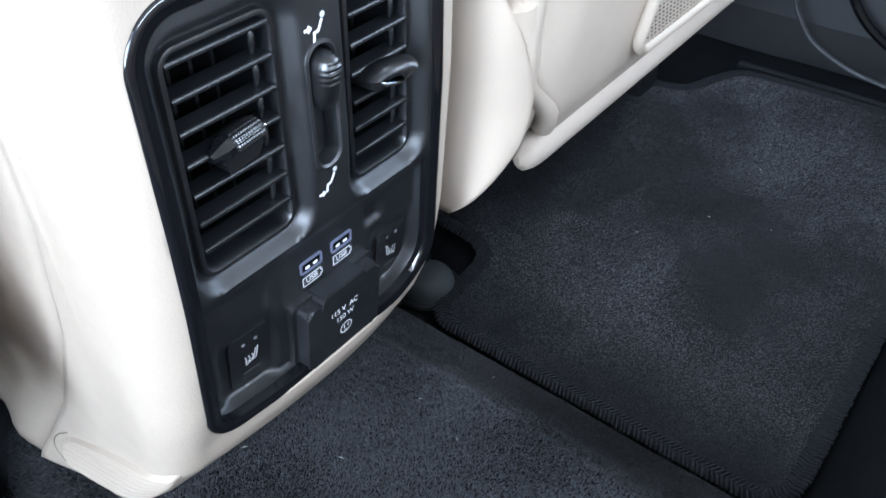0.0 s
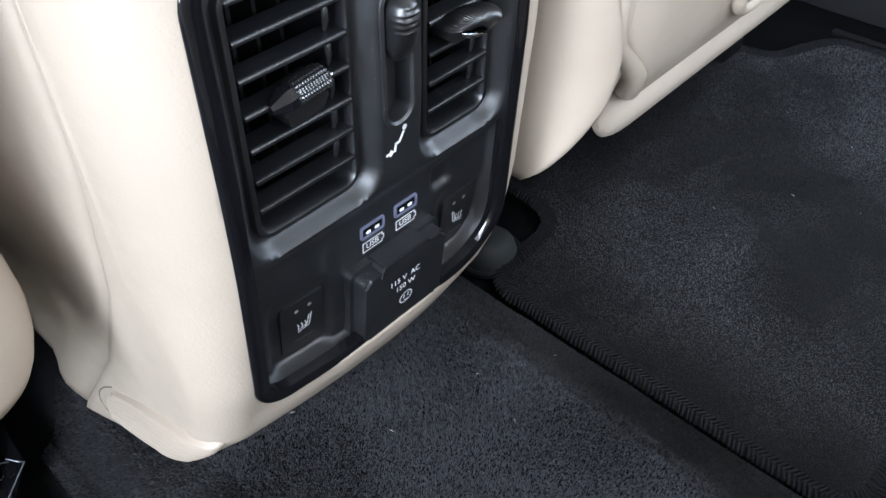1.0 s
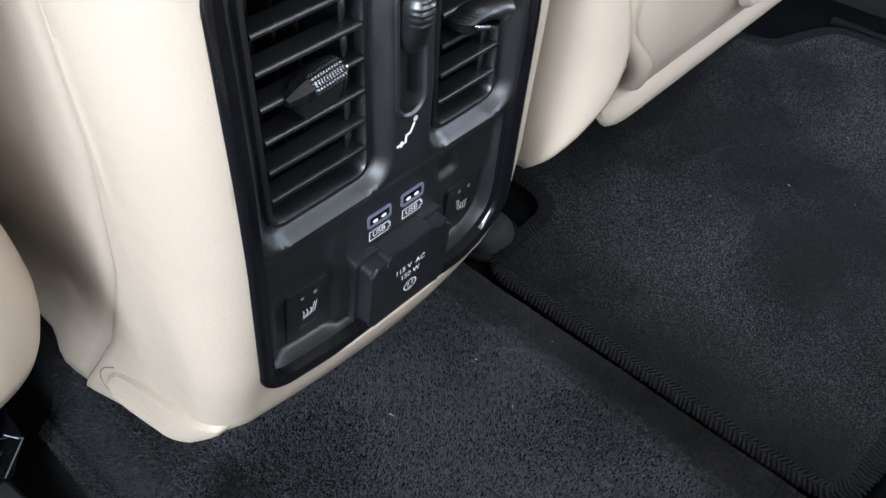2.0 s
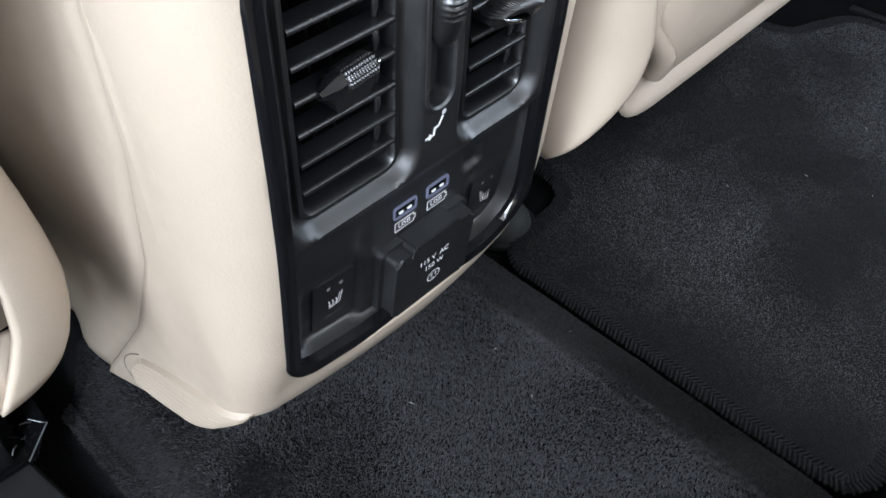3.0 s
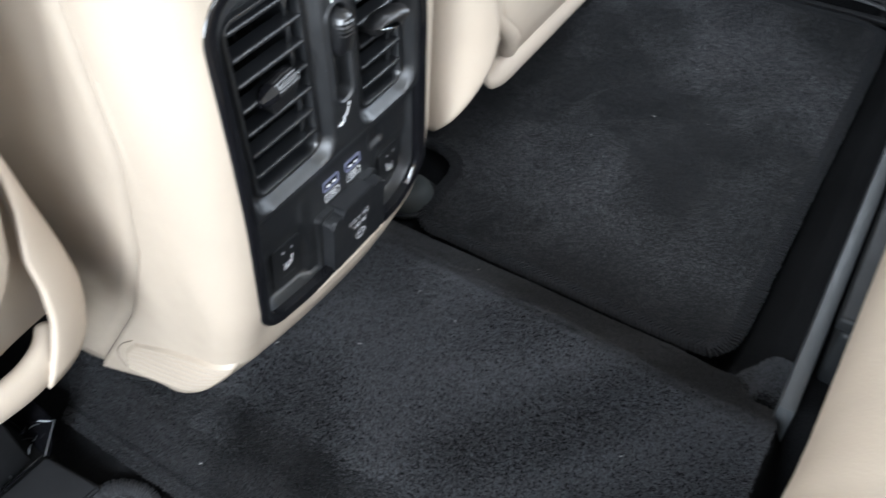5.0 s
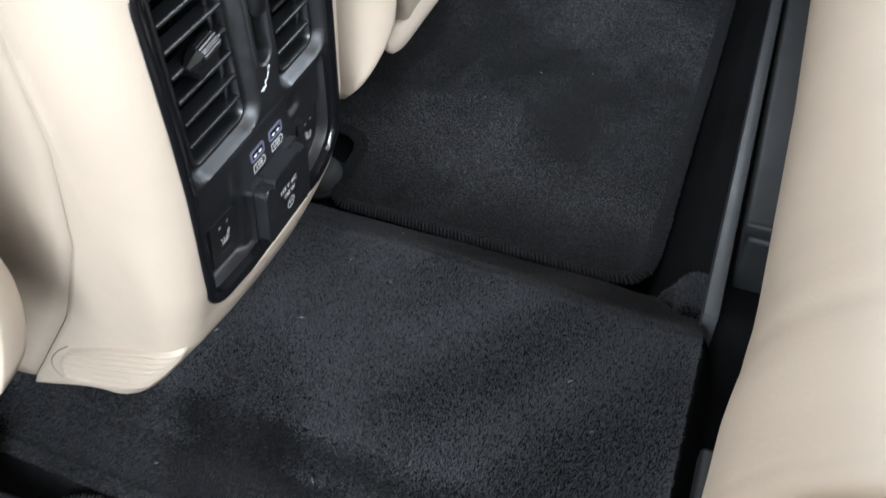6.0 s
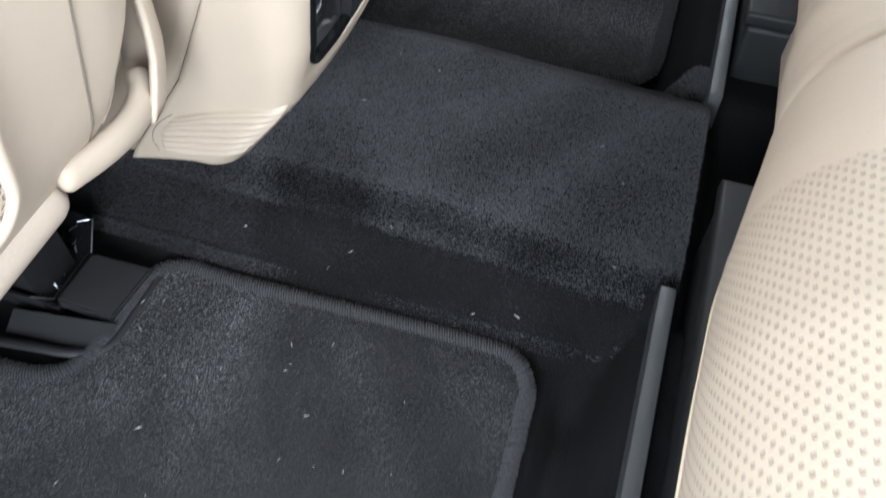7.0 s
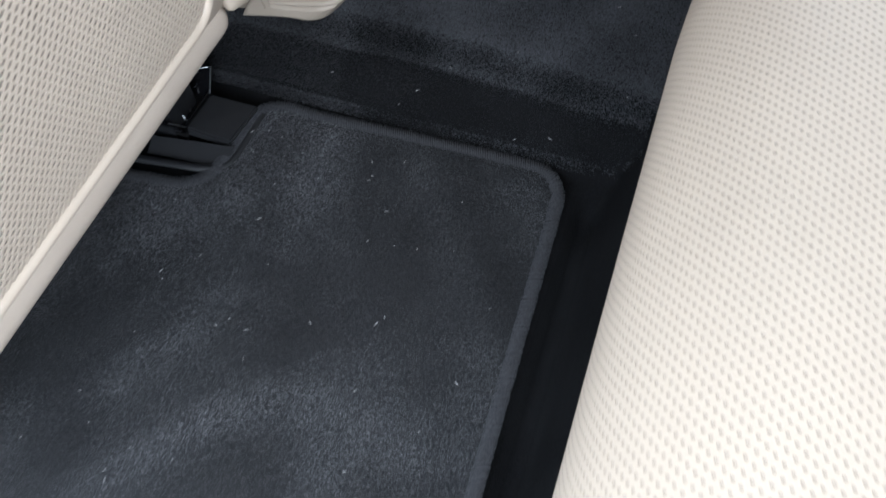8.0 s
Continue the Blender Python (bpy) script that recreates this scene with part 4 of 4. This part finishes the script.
# ---------------------------------------------------------------- front seats
def build_front_seat(sx, off, flap_from, panel_from):
    """A front seat from behind, in places of the left seat; sx mirrors it and off moves it."""
    ox, oy, oz = off

    def P(x, y, z):
        return Vector((-sx * x + ox, y + oy, z + oz))

    seat = thing("front_seat", P(-0.42, 0.3, 0.06 - oz), "cream leather front seat with hard back shell and net pocket", "seat", "front seats")

    def back_y(x, z):
        return 0.050 - 0.2 * (z - 0.24) + 0.010 * smoothstep(0.24, 0.20, z) + 0.008 * smoothstep(-0.20, -0.15, x)

    # back shell: inner edge bends in towards the foot
    def inner_edge(z):
        return lin_rows([(0.20, -0.218), (0.218, -0.206), (0.225, -0.203), (0.232, -0.199), (0.241, -0.194), (0.251, -0.186), (0.263, -0.174), (0.273, -0.164), (0.29, -0.160), (0.31, -0.1555), (0.34, -0.1505), (0.38, -0.146), (0.5, -0.142), (0.8, -0.15)], z)[0]

    def shell(u, v):
        z = 0.205 + 0.50 * v
        xi = inner_edge(z)
        x = xi + (-0.70 - xi) * u
        y = back_y(x, z) + 0.022 * smoothstep(0.012, 0.0, u) + 0.03 * smoothstep(0.98, 1.0, u)
        return P(x, y, z)
    wpart("back_shell", sheet(shell, 200, 40), M_SHELL, seat, "smooth beige back shell")
    # sewn seam down the shell
    pts = [P(-0.222 + 0.03 * (z - 0.226), back_y(-0.22, z) - 0.0003, z) for z in [0.215 + 0.02 * i for i in range(20)]]
    if sx < 0:
        wpart("seam", sweep(pts, lambda i, n: oval(0.0007, 0.0007, 6), up=(0, 1, 0)), M_SEAM, seat, "tan sewn seam")
    # rolled edge of the shell beside the opening
    pts = [P(inner_edge(z) - 0.003, back_y(inner_edge(z), z) + 0.006, z) for z in [0.222 + 0.008 * i for i in range(20)]]
    wpart("edge_roll", sweep(pts, lambda i, n: oval(0.0030 * max(0.08, 1 - i / 13), 0.0055 * max(0.08, 1 - i / 13), 10) if sx < 0 else oval(0.0075, 0.0075, 12), up=(0, 1, 0)), M_SHELL, seat)

    # inner panel set back beside the opening
    def inner(u, v):
        z = panel_from + (0.37 - panel_from) * v
        x = inner_edge(z) - 0.005 + (-0.145 - inner_edge(z) + 0.005) * u
        return P(x, 0.085 - 0.1 * (z - 0.24) + 0.004 * math.sin(math.pi * u), z + 0.016 * u * (1 - v))
    wpart("inner_panel", sheet(inner, 12, 16), M_SHELL, seat)
    if sx > 0:
        path = smooth_path([(-0.150, 0.052, 0.330), (-0.163, 0.056, 0.300), (-0.176, 0.062, 0.270), (-0.182, 0.070, 0.240), (-0.176, 0.082, 0.212)], 8)
        wpart("inner_roll", sweep([P(*p) for p in path], lambda i, n: oval(0.010, 0.012, 14), up=(0, 1, 0)), M_SHELL, seat, "soft rolled inner edge")
    # the cushion and backrest padding in front of the shell
    for name, (x0, x1, y0, y1, z0, z1) in (("backrest", (-0.69, -0.165, 0.10, 0.24, 0.26, 0.72)), ("cushion", (-0.69, -0.15, 0.20, 0.72, 0.20, 0.36))):
        bm = box(x0, x1, y0, y1, z0, z1, 0.03, 4)
        for v in bm.verts:
            if name == "backrest":
                v.co.y += -0.25 * (v.co.z - 0.26)
            v.co = P(*v.co)
        wpart(name, bm, M_LEATHER, seat, "cream leather " + name)
    # pocket: frame, backing and net
    px0, px1, pz0, pz1 = -0.66, -0.288, 0.243, 0.60
    loop = rounded_rect(px0, px1, pz0, pz1, 0.020, 8)
    path = [P(x, back_y(x, z) - 0.004, z) for x, z in loop]
    wpart("pocket_frame", sweep(path, lambda i, n: oval(0.0040, 0.0044, 10), closed=True, up=(0, 1, 0)), M_SHELL, seat, "rounded beige pocket frame")
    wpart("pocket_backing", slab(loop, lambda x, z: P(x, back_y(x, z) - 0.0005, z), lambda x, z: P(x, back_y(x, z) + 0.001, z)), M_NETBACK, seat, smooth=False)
    bm = bmesh.new()
    cw, ch = 0.0056, 0.0040
    row = 0
    z = pz0 + 0.003
    cells = {}

    def vert(x, z, d):
        key = (round(x, 5), round(z, 5), d)
        if key not in cells:
            cells[key] = bm.verts.new(P(x, back_y(x, z) - 0.0045 + 0.0002 * d, z))
        return cells[key]
    while z < 0.50:
        x = px0 + 0.004 + (cw / 2 if row % 2 else 0)
        while x < px1 - 0.008:
            cx, cz = x + cw / 2, z + ch / 2
            if rr_dist(cx, cz, px0, px1, pz0, pz1, 0.020) < -0.002:
                o = [(x, z), (cx, z), (x + cw, z), (x + cw, z + ch), (cx, z + ch), (x, z + ch)]
                h = [(cx - 0.0023, cz - 0.0015), (cx - 0.0009, cz - 0.0016), (cx + 0.0014, cz - 0.0002), (cx + 0.0023, cz + 0.0015), (cx + 0.0009, cz + 0.0016), (cx - 0.0014, cz + 0.0002)]
                ov = [vert(a, b, 0) for a, b in o]
                hv = [vert(a, b, 1) for a, b in h]
                for i in range(6):
                    bm.faces.new((ov[i], ov[(i + 1) % 6], hv[(i + 1) % 6], hv[i]))
            x += cw
        z += ch
        row += 1
    net = wpart("pocket_net", bm, M_SHELL, seat, "beige mesh net", smooth=False)
    tagged(net, kind="stuff")
    m = net.modifiers.new("thickness", "SOLIDIFY")
    m.thickness, m.offset = 0.0005, 0
    # felt flap along the foot of the back
    path = smooth_path([(flap_from, 0.070, 0.202), (-0.30, 0.068, 0.206), (-0.45, 0.068, 0.208), (-0.60, 0.070, 0.208), (-0.69, 0.078, 0.210)], 12)

    def flap_sec(i, n):
        k = 0.25 + 0.75 * math.sqrt(1 - (1 - min(1.0, i / 4)) ** 2)
        return [(a * k, b * k) for a, b in oval(0.010, 0.014, 14)]
    wpart("felt_flap", sweep([P(*p) for p in path], flap_sec), M_FLAP, seat, "fuzzy beige felt flap")
    # side shield: a lip beside the opening that rolls outward and runs forward, and the bar under the opening
    LIP = [(0.20, -0.126, -0.126), (0.215, -0.128, -0.126), (0.229, -0.142, -0.127), (0.241, -0.155, -0.129), (0.255, -0.162, -0.131), (0.268, -0.164, -0.132), (0.29, -0.158, -0.132), (0.312, -0.149, -0.130), (0.35, -0.130, -0.126), (0.40, -0.126, -0.126)] if sx > 0 else [(0.180, -0.192, -0.160), (0.190, -0.186, -0.146), (0.200, -0.179, -0.138), (0.215, -0.170, -0.133), (0.231, -0.163, -0.131), (0.252, -0.160, -0.132), (0.272, -0.160, -0.134), (0.30, -0.153, -0.138), (0.34, -0.148, -0.142), (0.40, -0.145, -0.140)]

    def shield(u, v):
        z = 0.197 + 0.183 * u
        xl, xo = lin_rows(LIP, z)
        if v < 0.5:
            a = radians(180 * v)
            x, y = xl + (xo - xl) * math.sin(a), 0.050 + 0.030 * (1 - math.cos(a))
        else:
            x, y = xo - 0.012 * smoothstep(0.5, 1.0, v), 0.080 + 0.64 * (v - 0.5)
        if sx > 0:
            y += 9 * max(0.0, 0.250 - z) ** 2
        return P(x, y + 0.02 * smoothstep(0.30, 0.40, z), z + 0.02 * max(0, v - 0.5))
    ob = wpart("side_shield", sheet(shield, 34, 36), M_SHELL, seat, "curved beige side shield")
    m = ob.modifiers.new("thickness", "SOLIDIFY")
    m.thickness, m.offset = 0.004, -1 if sx > 0 else 1
    if sx < 0:
        path = smooth_path([(-0.157, 0.072, 0.208), (-0.168, 0.063, 0.204), (-0.185, 0.058, 0.203), (-0.205, 0.056, 0.206), (-0.222, 0.056, 0.2095), (-0.238, 0.057, 0.2135), (-0.252, 0.058, 0.217)], 8)

        def bar_sec(i, n):
            t = i / (n - 1)
            k = (0.95 - 0.25 * t) * math.sqrt(max(0.02, 1 - max(0.0, 1 - t / 0.06) ** 2)) * math.sqrt(max(0.02, 1 - max(0.0, 1 - (1 - t) / 0.10) ** 2))
            return [(0.0085 * k * a, 0.0125 * k * b + 0.0015) for a, b in oval(1, 1, 16)]
        wpart("shield_bar", sweep([P(*p) for p in path], bar_sec), M_SHELL, seat, "rounded beige bar under the opening")
    # near-black frame block that puts the opening's shade into colour
    bm = box(-0.66, -0.175, 0.11, 0.5, 0.19, 0.27, 0.004)
    for v in bm.verts:
        v.co = P(*v.co)
    wpart("seat_frame", bm, M_HOLLOW_SHADE, seat, "near-black frame block that puts shade in the opening")
    # tracks down to the floor
    for x in (-0.205, -0.64):
        bm = box(x - 0.022, x + 0.022, 0.175, 0.60, -oz - 0.004, 0.20, 0.003)
        for v in bm.verts:
            v.co = P(*v.co)
        wpart("seat_track", bm, M_TRACK, seat, "black seat track")
    return seat


build_front_seat(-1, (0, 0, 0), -0.246, 0.184)
build_front_seat(1, (-0.01, -0.068, -0.014), -0.188, 0.19)


# cover over the rear end of the inner seat track
def plate(pts, thick, bevel=0.0008):
    """A flat plate through four corners."""
    pts = [Vector(p) for p in pts]
    n = (pts[1] - pts[0]).cross(pts[2] - pts[0]).normalized() * thick
    bm = bmesh.new()
    a = [bm.verts.new(p) for p in pts]
    b = [bm.verts.new(p - n) for p in pts]
    bm.faces.new(a)
    bm.faces.new(b[::-1])
    for i in range(4):
        bm.faces.new((a[i], b[i], b[(i + 1) % 4], a[(i + 1) % 4]))
    bmesh.ops.recalc_face_normals(bm, faces=bm.faces[:])
    bmesh.ops.bevel(bm, geom=bm.edges[:], offset=bevel, segments=2, affect="EDGES")
    return bm


def build_track_cover():
    cov = thing("track_cover", (-0.2, 0.14, 0.0), "black plastic seat track cover with bare steel clip on the carpet", "track cover")
    wpart("cover_top", plate([(-0.170, 0.114, 0.011), (-0.176, 0.161, 0.019), (-0.223, 0.163, 0.019), (-0.221, 0.120, 0.010)], 0.012, 0.002), M_TRACK, cov, "flat black cover")
    # curved ramp beside the cover
    wpart("side_ramp", sheet(lambda u, v: (-0.2245 - 0.012 * u - (0.022 - 0.006 * u) * v, 0.114 + 0.080 * u + 0.012 * math.sin(math.pi * u) * v, 0.010 - 0.009 * v + 0.0015 * u), 14, 8), M_TRACK, cov, "curved black ramp")
    path = smooth_path([(-0.168, 0.110, 0.003), (-0.205, 0.110, 0.003), (-0.240, 0.114, 0.003), (-0.253, 0.135, 0.004), (-0.258, 0.165, 0.005), (-0.266, 0.22, 0.006)], 8)
    wpart("flange", sweep(path, lambda i, n: oval(0.004, 0.003, 10)), M_TRACK, cov, "thin black lip")
    for pts in ([(-0.164, 0.176, 0.037), (-0.159, 0.168, 0.0365), (-0.157, 0.1665, 0.036), (-0.167, 0.164, 0.0278), (-0.177, 0.1615, 0.0195)],
                [(-0.233, 0.173, 0.032), (-0.228, 0.167, 0.026), (-0.2235, 0.1635, 0.0195)]):
        wpart("clip", sweep([Vector(p) for p in pts], lambda i, n: oval(0.0005, 0.0004, 6)), M_STEEL, cov, "bare steel clip edge")
    wpart("bracket_edge", sweep([Vector((-0.177, 0.1635, 0.0195)), Vector((-0.2235, 0.1650, 0.0195))], lambda i, n: oval(0.0012, 0.0012, 8)), M_GLOSS, cov)
    wpart("bracket_cheek", plate([(-0.177, 0.163, 0.008), (-0.157, 0.168, 0.036), (-0.150, 0.25, 0.040), (-0.172, 0.25, 0.008)], 0.0015, 0.0003), M_GLOSS, cov)
    wpart("bracket_cheek", plate([(-0.223, 0.165, 0.008), (-0.233, 0.173, 0.031), (-0.236, 0.25, 0.034), (-0.224, 0.25, 0.008)], 0.0015, 0.0003), M_GLOSS, cov)
    wpart("bracket_floor", box(-0.226, -0.172, 0.163, 0.25, 0.000, 0.010, 0.001, 1), M_HOLLOW_SHADE, cov)
    # bare slivers of bent metal and cable ends inside the bracket
    rng = random.Random(4)
    for cx, cy, cz, count in ((-0.172, 0.176, 0.026, 7), (-0.203, 0.172, 0.014, 8), (-0.219, 0.176, 0.020, 4)):
        for i in range(count):
            a = Vector((cx + rng.uniform(-0.010, 0.010), cy + rng.uniform(-0.004, 0.010), cz + rng.uniform(-0.005, 0.005)))
            b = a + Vector((rng.uniform(-0.008, 0.008), rng.uniform(-0.005, 0.005), rng.uniform(-0.005, 0.005)))
            wpart("sliver", sweep([a, a.lerp(b, 0.5) + Vector((0, 0, rng.uniform(-0.002, 0.002))), b], lambda i, n: oval(0.0005, 0.00018, 5)), M_STEEL if i % 3 == 0 else M_GLOSS, cov)
    for x0, y0, x1, y1, zz in ((-0.218, 0.190, -0.182, 0.196, 0.014), (-0.212, 0.21, -0.178, 0.204, 0.018)):
        wpart("cross_bar", sweep([Vector((x0, y0, zz)), Vector(((x0 + x1) / 2, (y0 + y1) / 2, zz + 0.003)), Vector((x1, y1, zz))], lambda i, n: oval(0.0035, 0.0025, 8)), M_TRACK, cov)
    for x, y, r in ((-0.205, 0.186, 0.008), (-0.188, 0.205, 0.005)):
        bm = bmesh.new()
        bmesh.ops.create_cone(bm, cap_ends=True, segments=16, radius1=r, radius2=r * 0.85, depth=0.008, matrix=Matrix.Translation((x, y, 0.013)))
        wpart("bolt", bm, M_GLOSS, cov, "dark bolt head")
    return cov


build_track_cover()


def build_bumper():
    cx, cy = 0.204, 0.100
    cap = thing("rubber_bumper", (cx, cy, 0.0), "rounded grey rubber bumper over a seat track end beside the mat", "bumper")

    def dome(u, v):
        a, b = 2 * math.pi * u, math.pi / 2 * v
        k = math.cos(b) ** 0.6
        return (cx + 0.025 * k * math.cos(a), cy + 0.023 * k * math.sin(a), 0.025 * math.sin(b) ** 0.8 - 0.003)
    wpart("dome", sheet(dome, 28, 12, closed_u=True), M_BUMPER, cap)
    wpart("collar", sweep([Vector((cx + 0.027 * math.cos(2 * math.pi * i / 28), cy + 0.025 * math.sin(2 * math.pi * i / 28), 0.002)) for i in range(28)], lambda i, n: oval(0.003, 0.003, 8), closed=True), M_TRACK, cap)


build_bumper()


# ---------------------------------------------------------------- right door sill
sill = thing("door_sill", (0.82, 0.0, 0.0), "dark plastic door sill trim with raised curved edges", "door sill")


def sill_face(u, v):
    y = -0.45 + 1.0 * u
    return (0.785 + 0.085 * v, y, -0.012 + 0.05 * v * v)


wpart("sill_panel", sheet(sill_face, 30, 12), M_TRACK, sill)
wpart("sill_edge", sweep(smooth_path([(0.80, -0.26, -0.004), (0.812, -0.18, -0.002), (0.818, -0.115, 0.000), (0.82, -0.065, 0.008), (0.82, -0.019, 0.028), (0.82, 0.005, 0.054), (0.82, 0.018, 0.08), (0.82, 0.026, 0.14)], 8), lambda i, n: oval(0.0035, 0.003, 8)), M_SILL, sill, "lighter grey raised edge")
wpart("seal", sweep(smooth_path([(0.84, -0.16, 0.02), (0.835, -0.102, 0.040), (0.832, -0.06, 0.07), (0.83, -0.035, 0.11), (0.83, -0.03, 0.16)], 8), lambda i, n: oval(0.006, 0.006, 8)), M_GLOSS, sill, "black rubber door seal")
wpart("sill_lip", box(0.762, 0.772, -0.30, 0.05, -0.004, 0.004, 0.002, 2), M_TRACK, sill, "dark lip beside the mat")

# ---------------------------------------------------------------- lint
def build_lint():
    rng = random.Random(11)
    spots = [(-0.11, 0.098, 0.058), (-0.136, -0.021, 0.024), (-0.134, -0.137, 0.012), (-0.292, 0.057, 0.008), (-0.135, -0.170, 0.026)]
    for i in range(70):
        x, y = rng.uniform(-0.62, -0.18), rng.uniform(-0.18, 0.16)
        spots.append((x, y, 0.0062))
    for i in range(16):
        x, y = rng.uniform(-0.13, 0.12), rng.uniform(-0.24, 0.08)
        spots.append((x, y, floor_height(x, y) + 0.0028))
    for i in range(6):
        spots.append((rng.uniform(0.22, 0.6), rng.uniform(-0.2, 0.04), 0.0062))
    bm = bmesh.new()
    for k, (x, y, z) in enumerate(spots):
        a, l, w = rng.uniform(0, 3.14), rng.uniform(0.0007, 0.0024) if k > 4 else 0.0026, rng.uniform(0.00016, 0.0004) if k > 4 else 0.0004
        e = Vector((math.cos(a), math.sin(a), rng.uniform(-0.2, 0.4))) * l
        q = Vector((-math.sin(a), math.cos(a), 0)) * w
        c = Vector((x, y, z))
        vs = [bm.verts.new(c + d) for d in (-e - q * 0.4, -q, e - q * 0.3, e + q * 0.3, q, -e + q * 0.4)]
        bm.faces.new(vs)
        top = bm.verts.new(c + Vector((0, 0, 0.0008)))
        for i in range(6):
            bm.faces.new((vs[i], vs[(i + 1) % 6], top))
    tagged(part("lint", bm, M_LINT, smooth=False), "pale lint specks caught on the dark carpet and mats", "lint", kind="stuff")


build_lint()

# ---------------------------------------------------------------- rear bench
def cushion_profile(front, wide_z):
    """(y, z) from under the front lip over the top to the back; wide_z is the height where it stands out furthest."""
    w = wide_z
    # first two points: unseen cream drop, added for the panel to reflect
    return smooth_path([(front - 0.046, w - 0.225, 0), (front - 0.044, w - 0.14, 0), (front - 0.022, w - 0.075, 0), (front - 0.006, w - 0.036, 0), (front, w, 0), (front - 0.008, w + 0.030, 0), (front - 0.032, w + 0.053, 0), (front - 0.075, w + 0.063, 0),
                        (front - 0.16, w + 0.060, 0), (front - 0.30, w + 0.045, 0), (front - 0.50, w + 0.04, 0)], 6)


def front_line(x):
    return lin_rows([(-0.80, -0.2425, 0.345), (-0.56, -0.2435, 0.345), (-0.45, -0.245, 0.345), (-0.34, -0.247, 0.345), (-0.29, -0.250, 0.34), (-0.26, -0.255, 0.336), (-0.24, -0.2585, 0.333), (-0.22, -0.2617, 0.329), (-0.205, -0.2650, 0.323),
                     (-0.19, -0.2668, 0.317), (-0.17, -0.2685, 0.313), (-0.15, -0.2698, 0.310), (-0.12, -0.2738, 0.305), (-0.10, -0.2760, 0.302), (-0.08, -0.277, 0.30), (0.05, -0.279, 0.30), (0.8, -0.275, 0.30)], x)


def cushion_point(x, t, lift=0.0):
    prof = cushion_profile(*front_line(x))
    f = t * (len(prof) - 1)
    i = min(int(f), len(prof) - 2)
    a, b = prof[i], prof[i + 1]
    p = a.lerp(b, f - i)
    e = (b - a).normalized()
    n = Vector((e.y, -e.x))
    # the gap between the two cushions and a faint crease beside it
    lift -= 0.007 * math.exp(-abs(x + 0.204) / 0.003) * smoothstep(0.20, 0.36, t)
    lift -= 0.0008 * math.exp(-((x + 0.125) / 0.007) ** 2) * smoothstep(0.32, 0.45, t) * smoothstep(0.75, 0.55, t)
    y, z = p.x + n.x * lift, p.y + n.y * lift
    return Vector((x, y, z))


def cushion_length(t):
    """Length over the cushion's profile, from its lower front edge."""
    prof = cushion_profile(*front_line(-0.5))
    f = t * (len(prof) - 1)
    return sum((b - a).length * min(1.0, max(0.0, f - i)) for i, (a, b) in enumerate(zip(prof, prof[1:])))


def build_rear_seat(name, x0, x1, label):
    seat = thing(name, ((x0 + x1) / 2, -0.5, 0.0), label, "rear seat", "rear bench cushions")
    ob = wpart("cushion", sheet(lambda u, v: cushion_point(x0 + (x1 - x0) * (1 - (1 - u) ** 2.2 if x0 < -0.5 else u ** 2.2), v), 150, 60), M_LEATHER, seat, "smooth cream leather cushion")
    wpart("seat_base", box(x0 + 0.002, x1 - 0.002, -0.80, -0.37, -0.006, 0.31, 0.01, 2), M_PLINTH, seat, "dark fabric-covered base")
    if x0 < -0.5:
        pts = [cushion_point(x0 + (x1 - x0) * i / 60, 0.315) for i in range(61)]
        wpart("piping", sweep([p + Vector((0, 0.0008, -0.001)) for p in pts], lambda i, n: oval(0.0016, 0.0016, 8)), M_PIPING, seat, "cream sewn piping")
    return seat


left_bench = build_rear_seat("rear_seat", -0.80, -0.204, "cream leather rear seat cushion with perforated centre and piped edge")
build_rear_seat("rear_seat", -0.204, 0.80, "plain cream leather rear seat cushion with creased bolster")
wpart("perforated_insert", sheet(lambda u, v: cushion_point(-0.285 - 0.51 * u, 0.332 + 0.628 * v, 0.0012 * min(1, 20 * u, 20 * v)), 100, 60,
      uv=lambda u, v: (0.51 * u, cushion_length(0.332 + 0.628 * v))), M_PERF, left_bench, "perforated leather insert")

# plinths and scuff rails under the bench
for sx, x0, x1 in ((-1, -0.80, -0.035), (1, 0.16, 0.80)):
    pl = thing("bench_plinth", ((x0 + x1) / 2, -0.32, 0), "dark grey plastic plinth under the rear bench", "plinth", "bench plinths")
    wpart("plinth_panel", box(x0, x1, -0.40, -0.288, -0.01, 0.098, 0.006, 3), M_PLINTH, pl)
    wpart("plinth_cap", box(x0 - 0.001, x1 + 0.001, -0.40, -0.284, 0.0985, 0.112, 0.004, 3), M_PLINTH, pl, "rounded top edge")
for sx in (-1, 1):
    xs = (0.103, 0.80) if sx < 0 else (0.105, 0.80)
    dy = 0.0 if sx < 0 else -0.010
    rail = thing("scuff_rail", (sx * 0.45, -0.267, 0.02), "grey plastic scuff rail along the seat step", "rail", "scuff rails")
    wpart("lip", box(min(sx * xs[0], sx * xs[1]), max(sx * xs[0], sx * xs[1]), -0.274 + dy, -0.262 + dy, 0.02, 0.066, 0.003, 2), M_RAIL, rail)
    wpart("foot_strip", box(min(sx * (xs[0] + 0.004), sx * xs[1]), max(sx * (xs[0] + 0.004), sx * xs[1]), -0.278 + dy, -0.266 + dy, -0.004, 0.0195, 0.002, 2), M_TRACK, rail, "dark mounting strip")
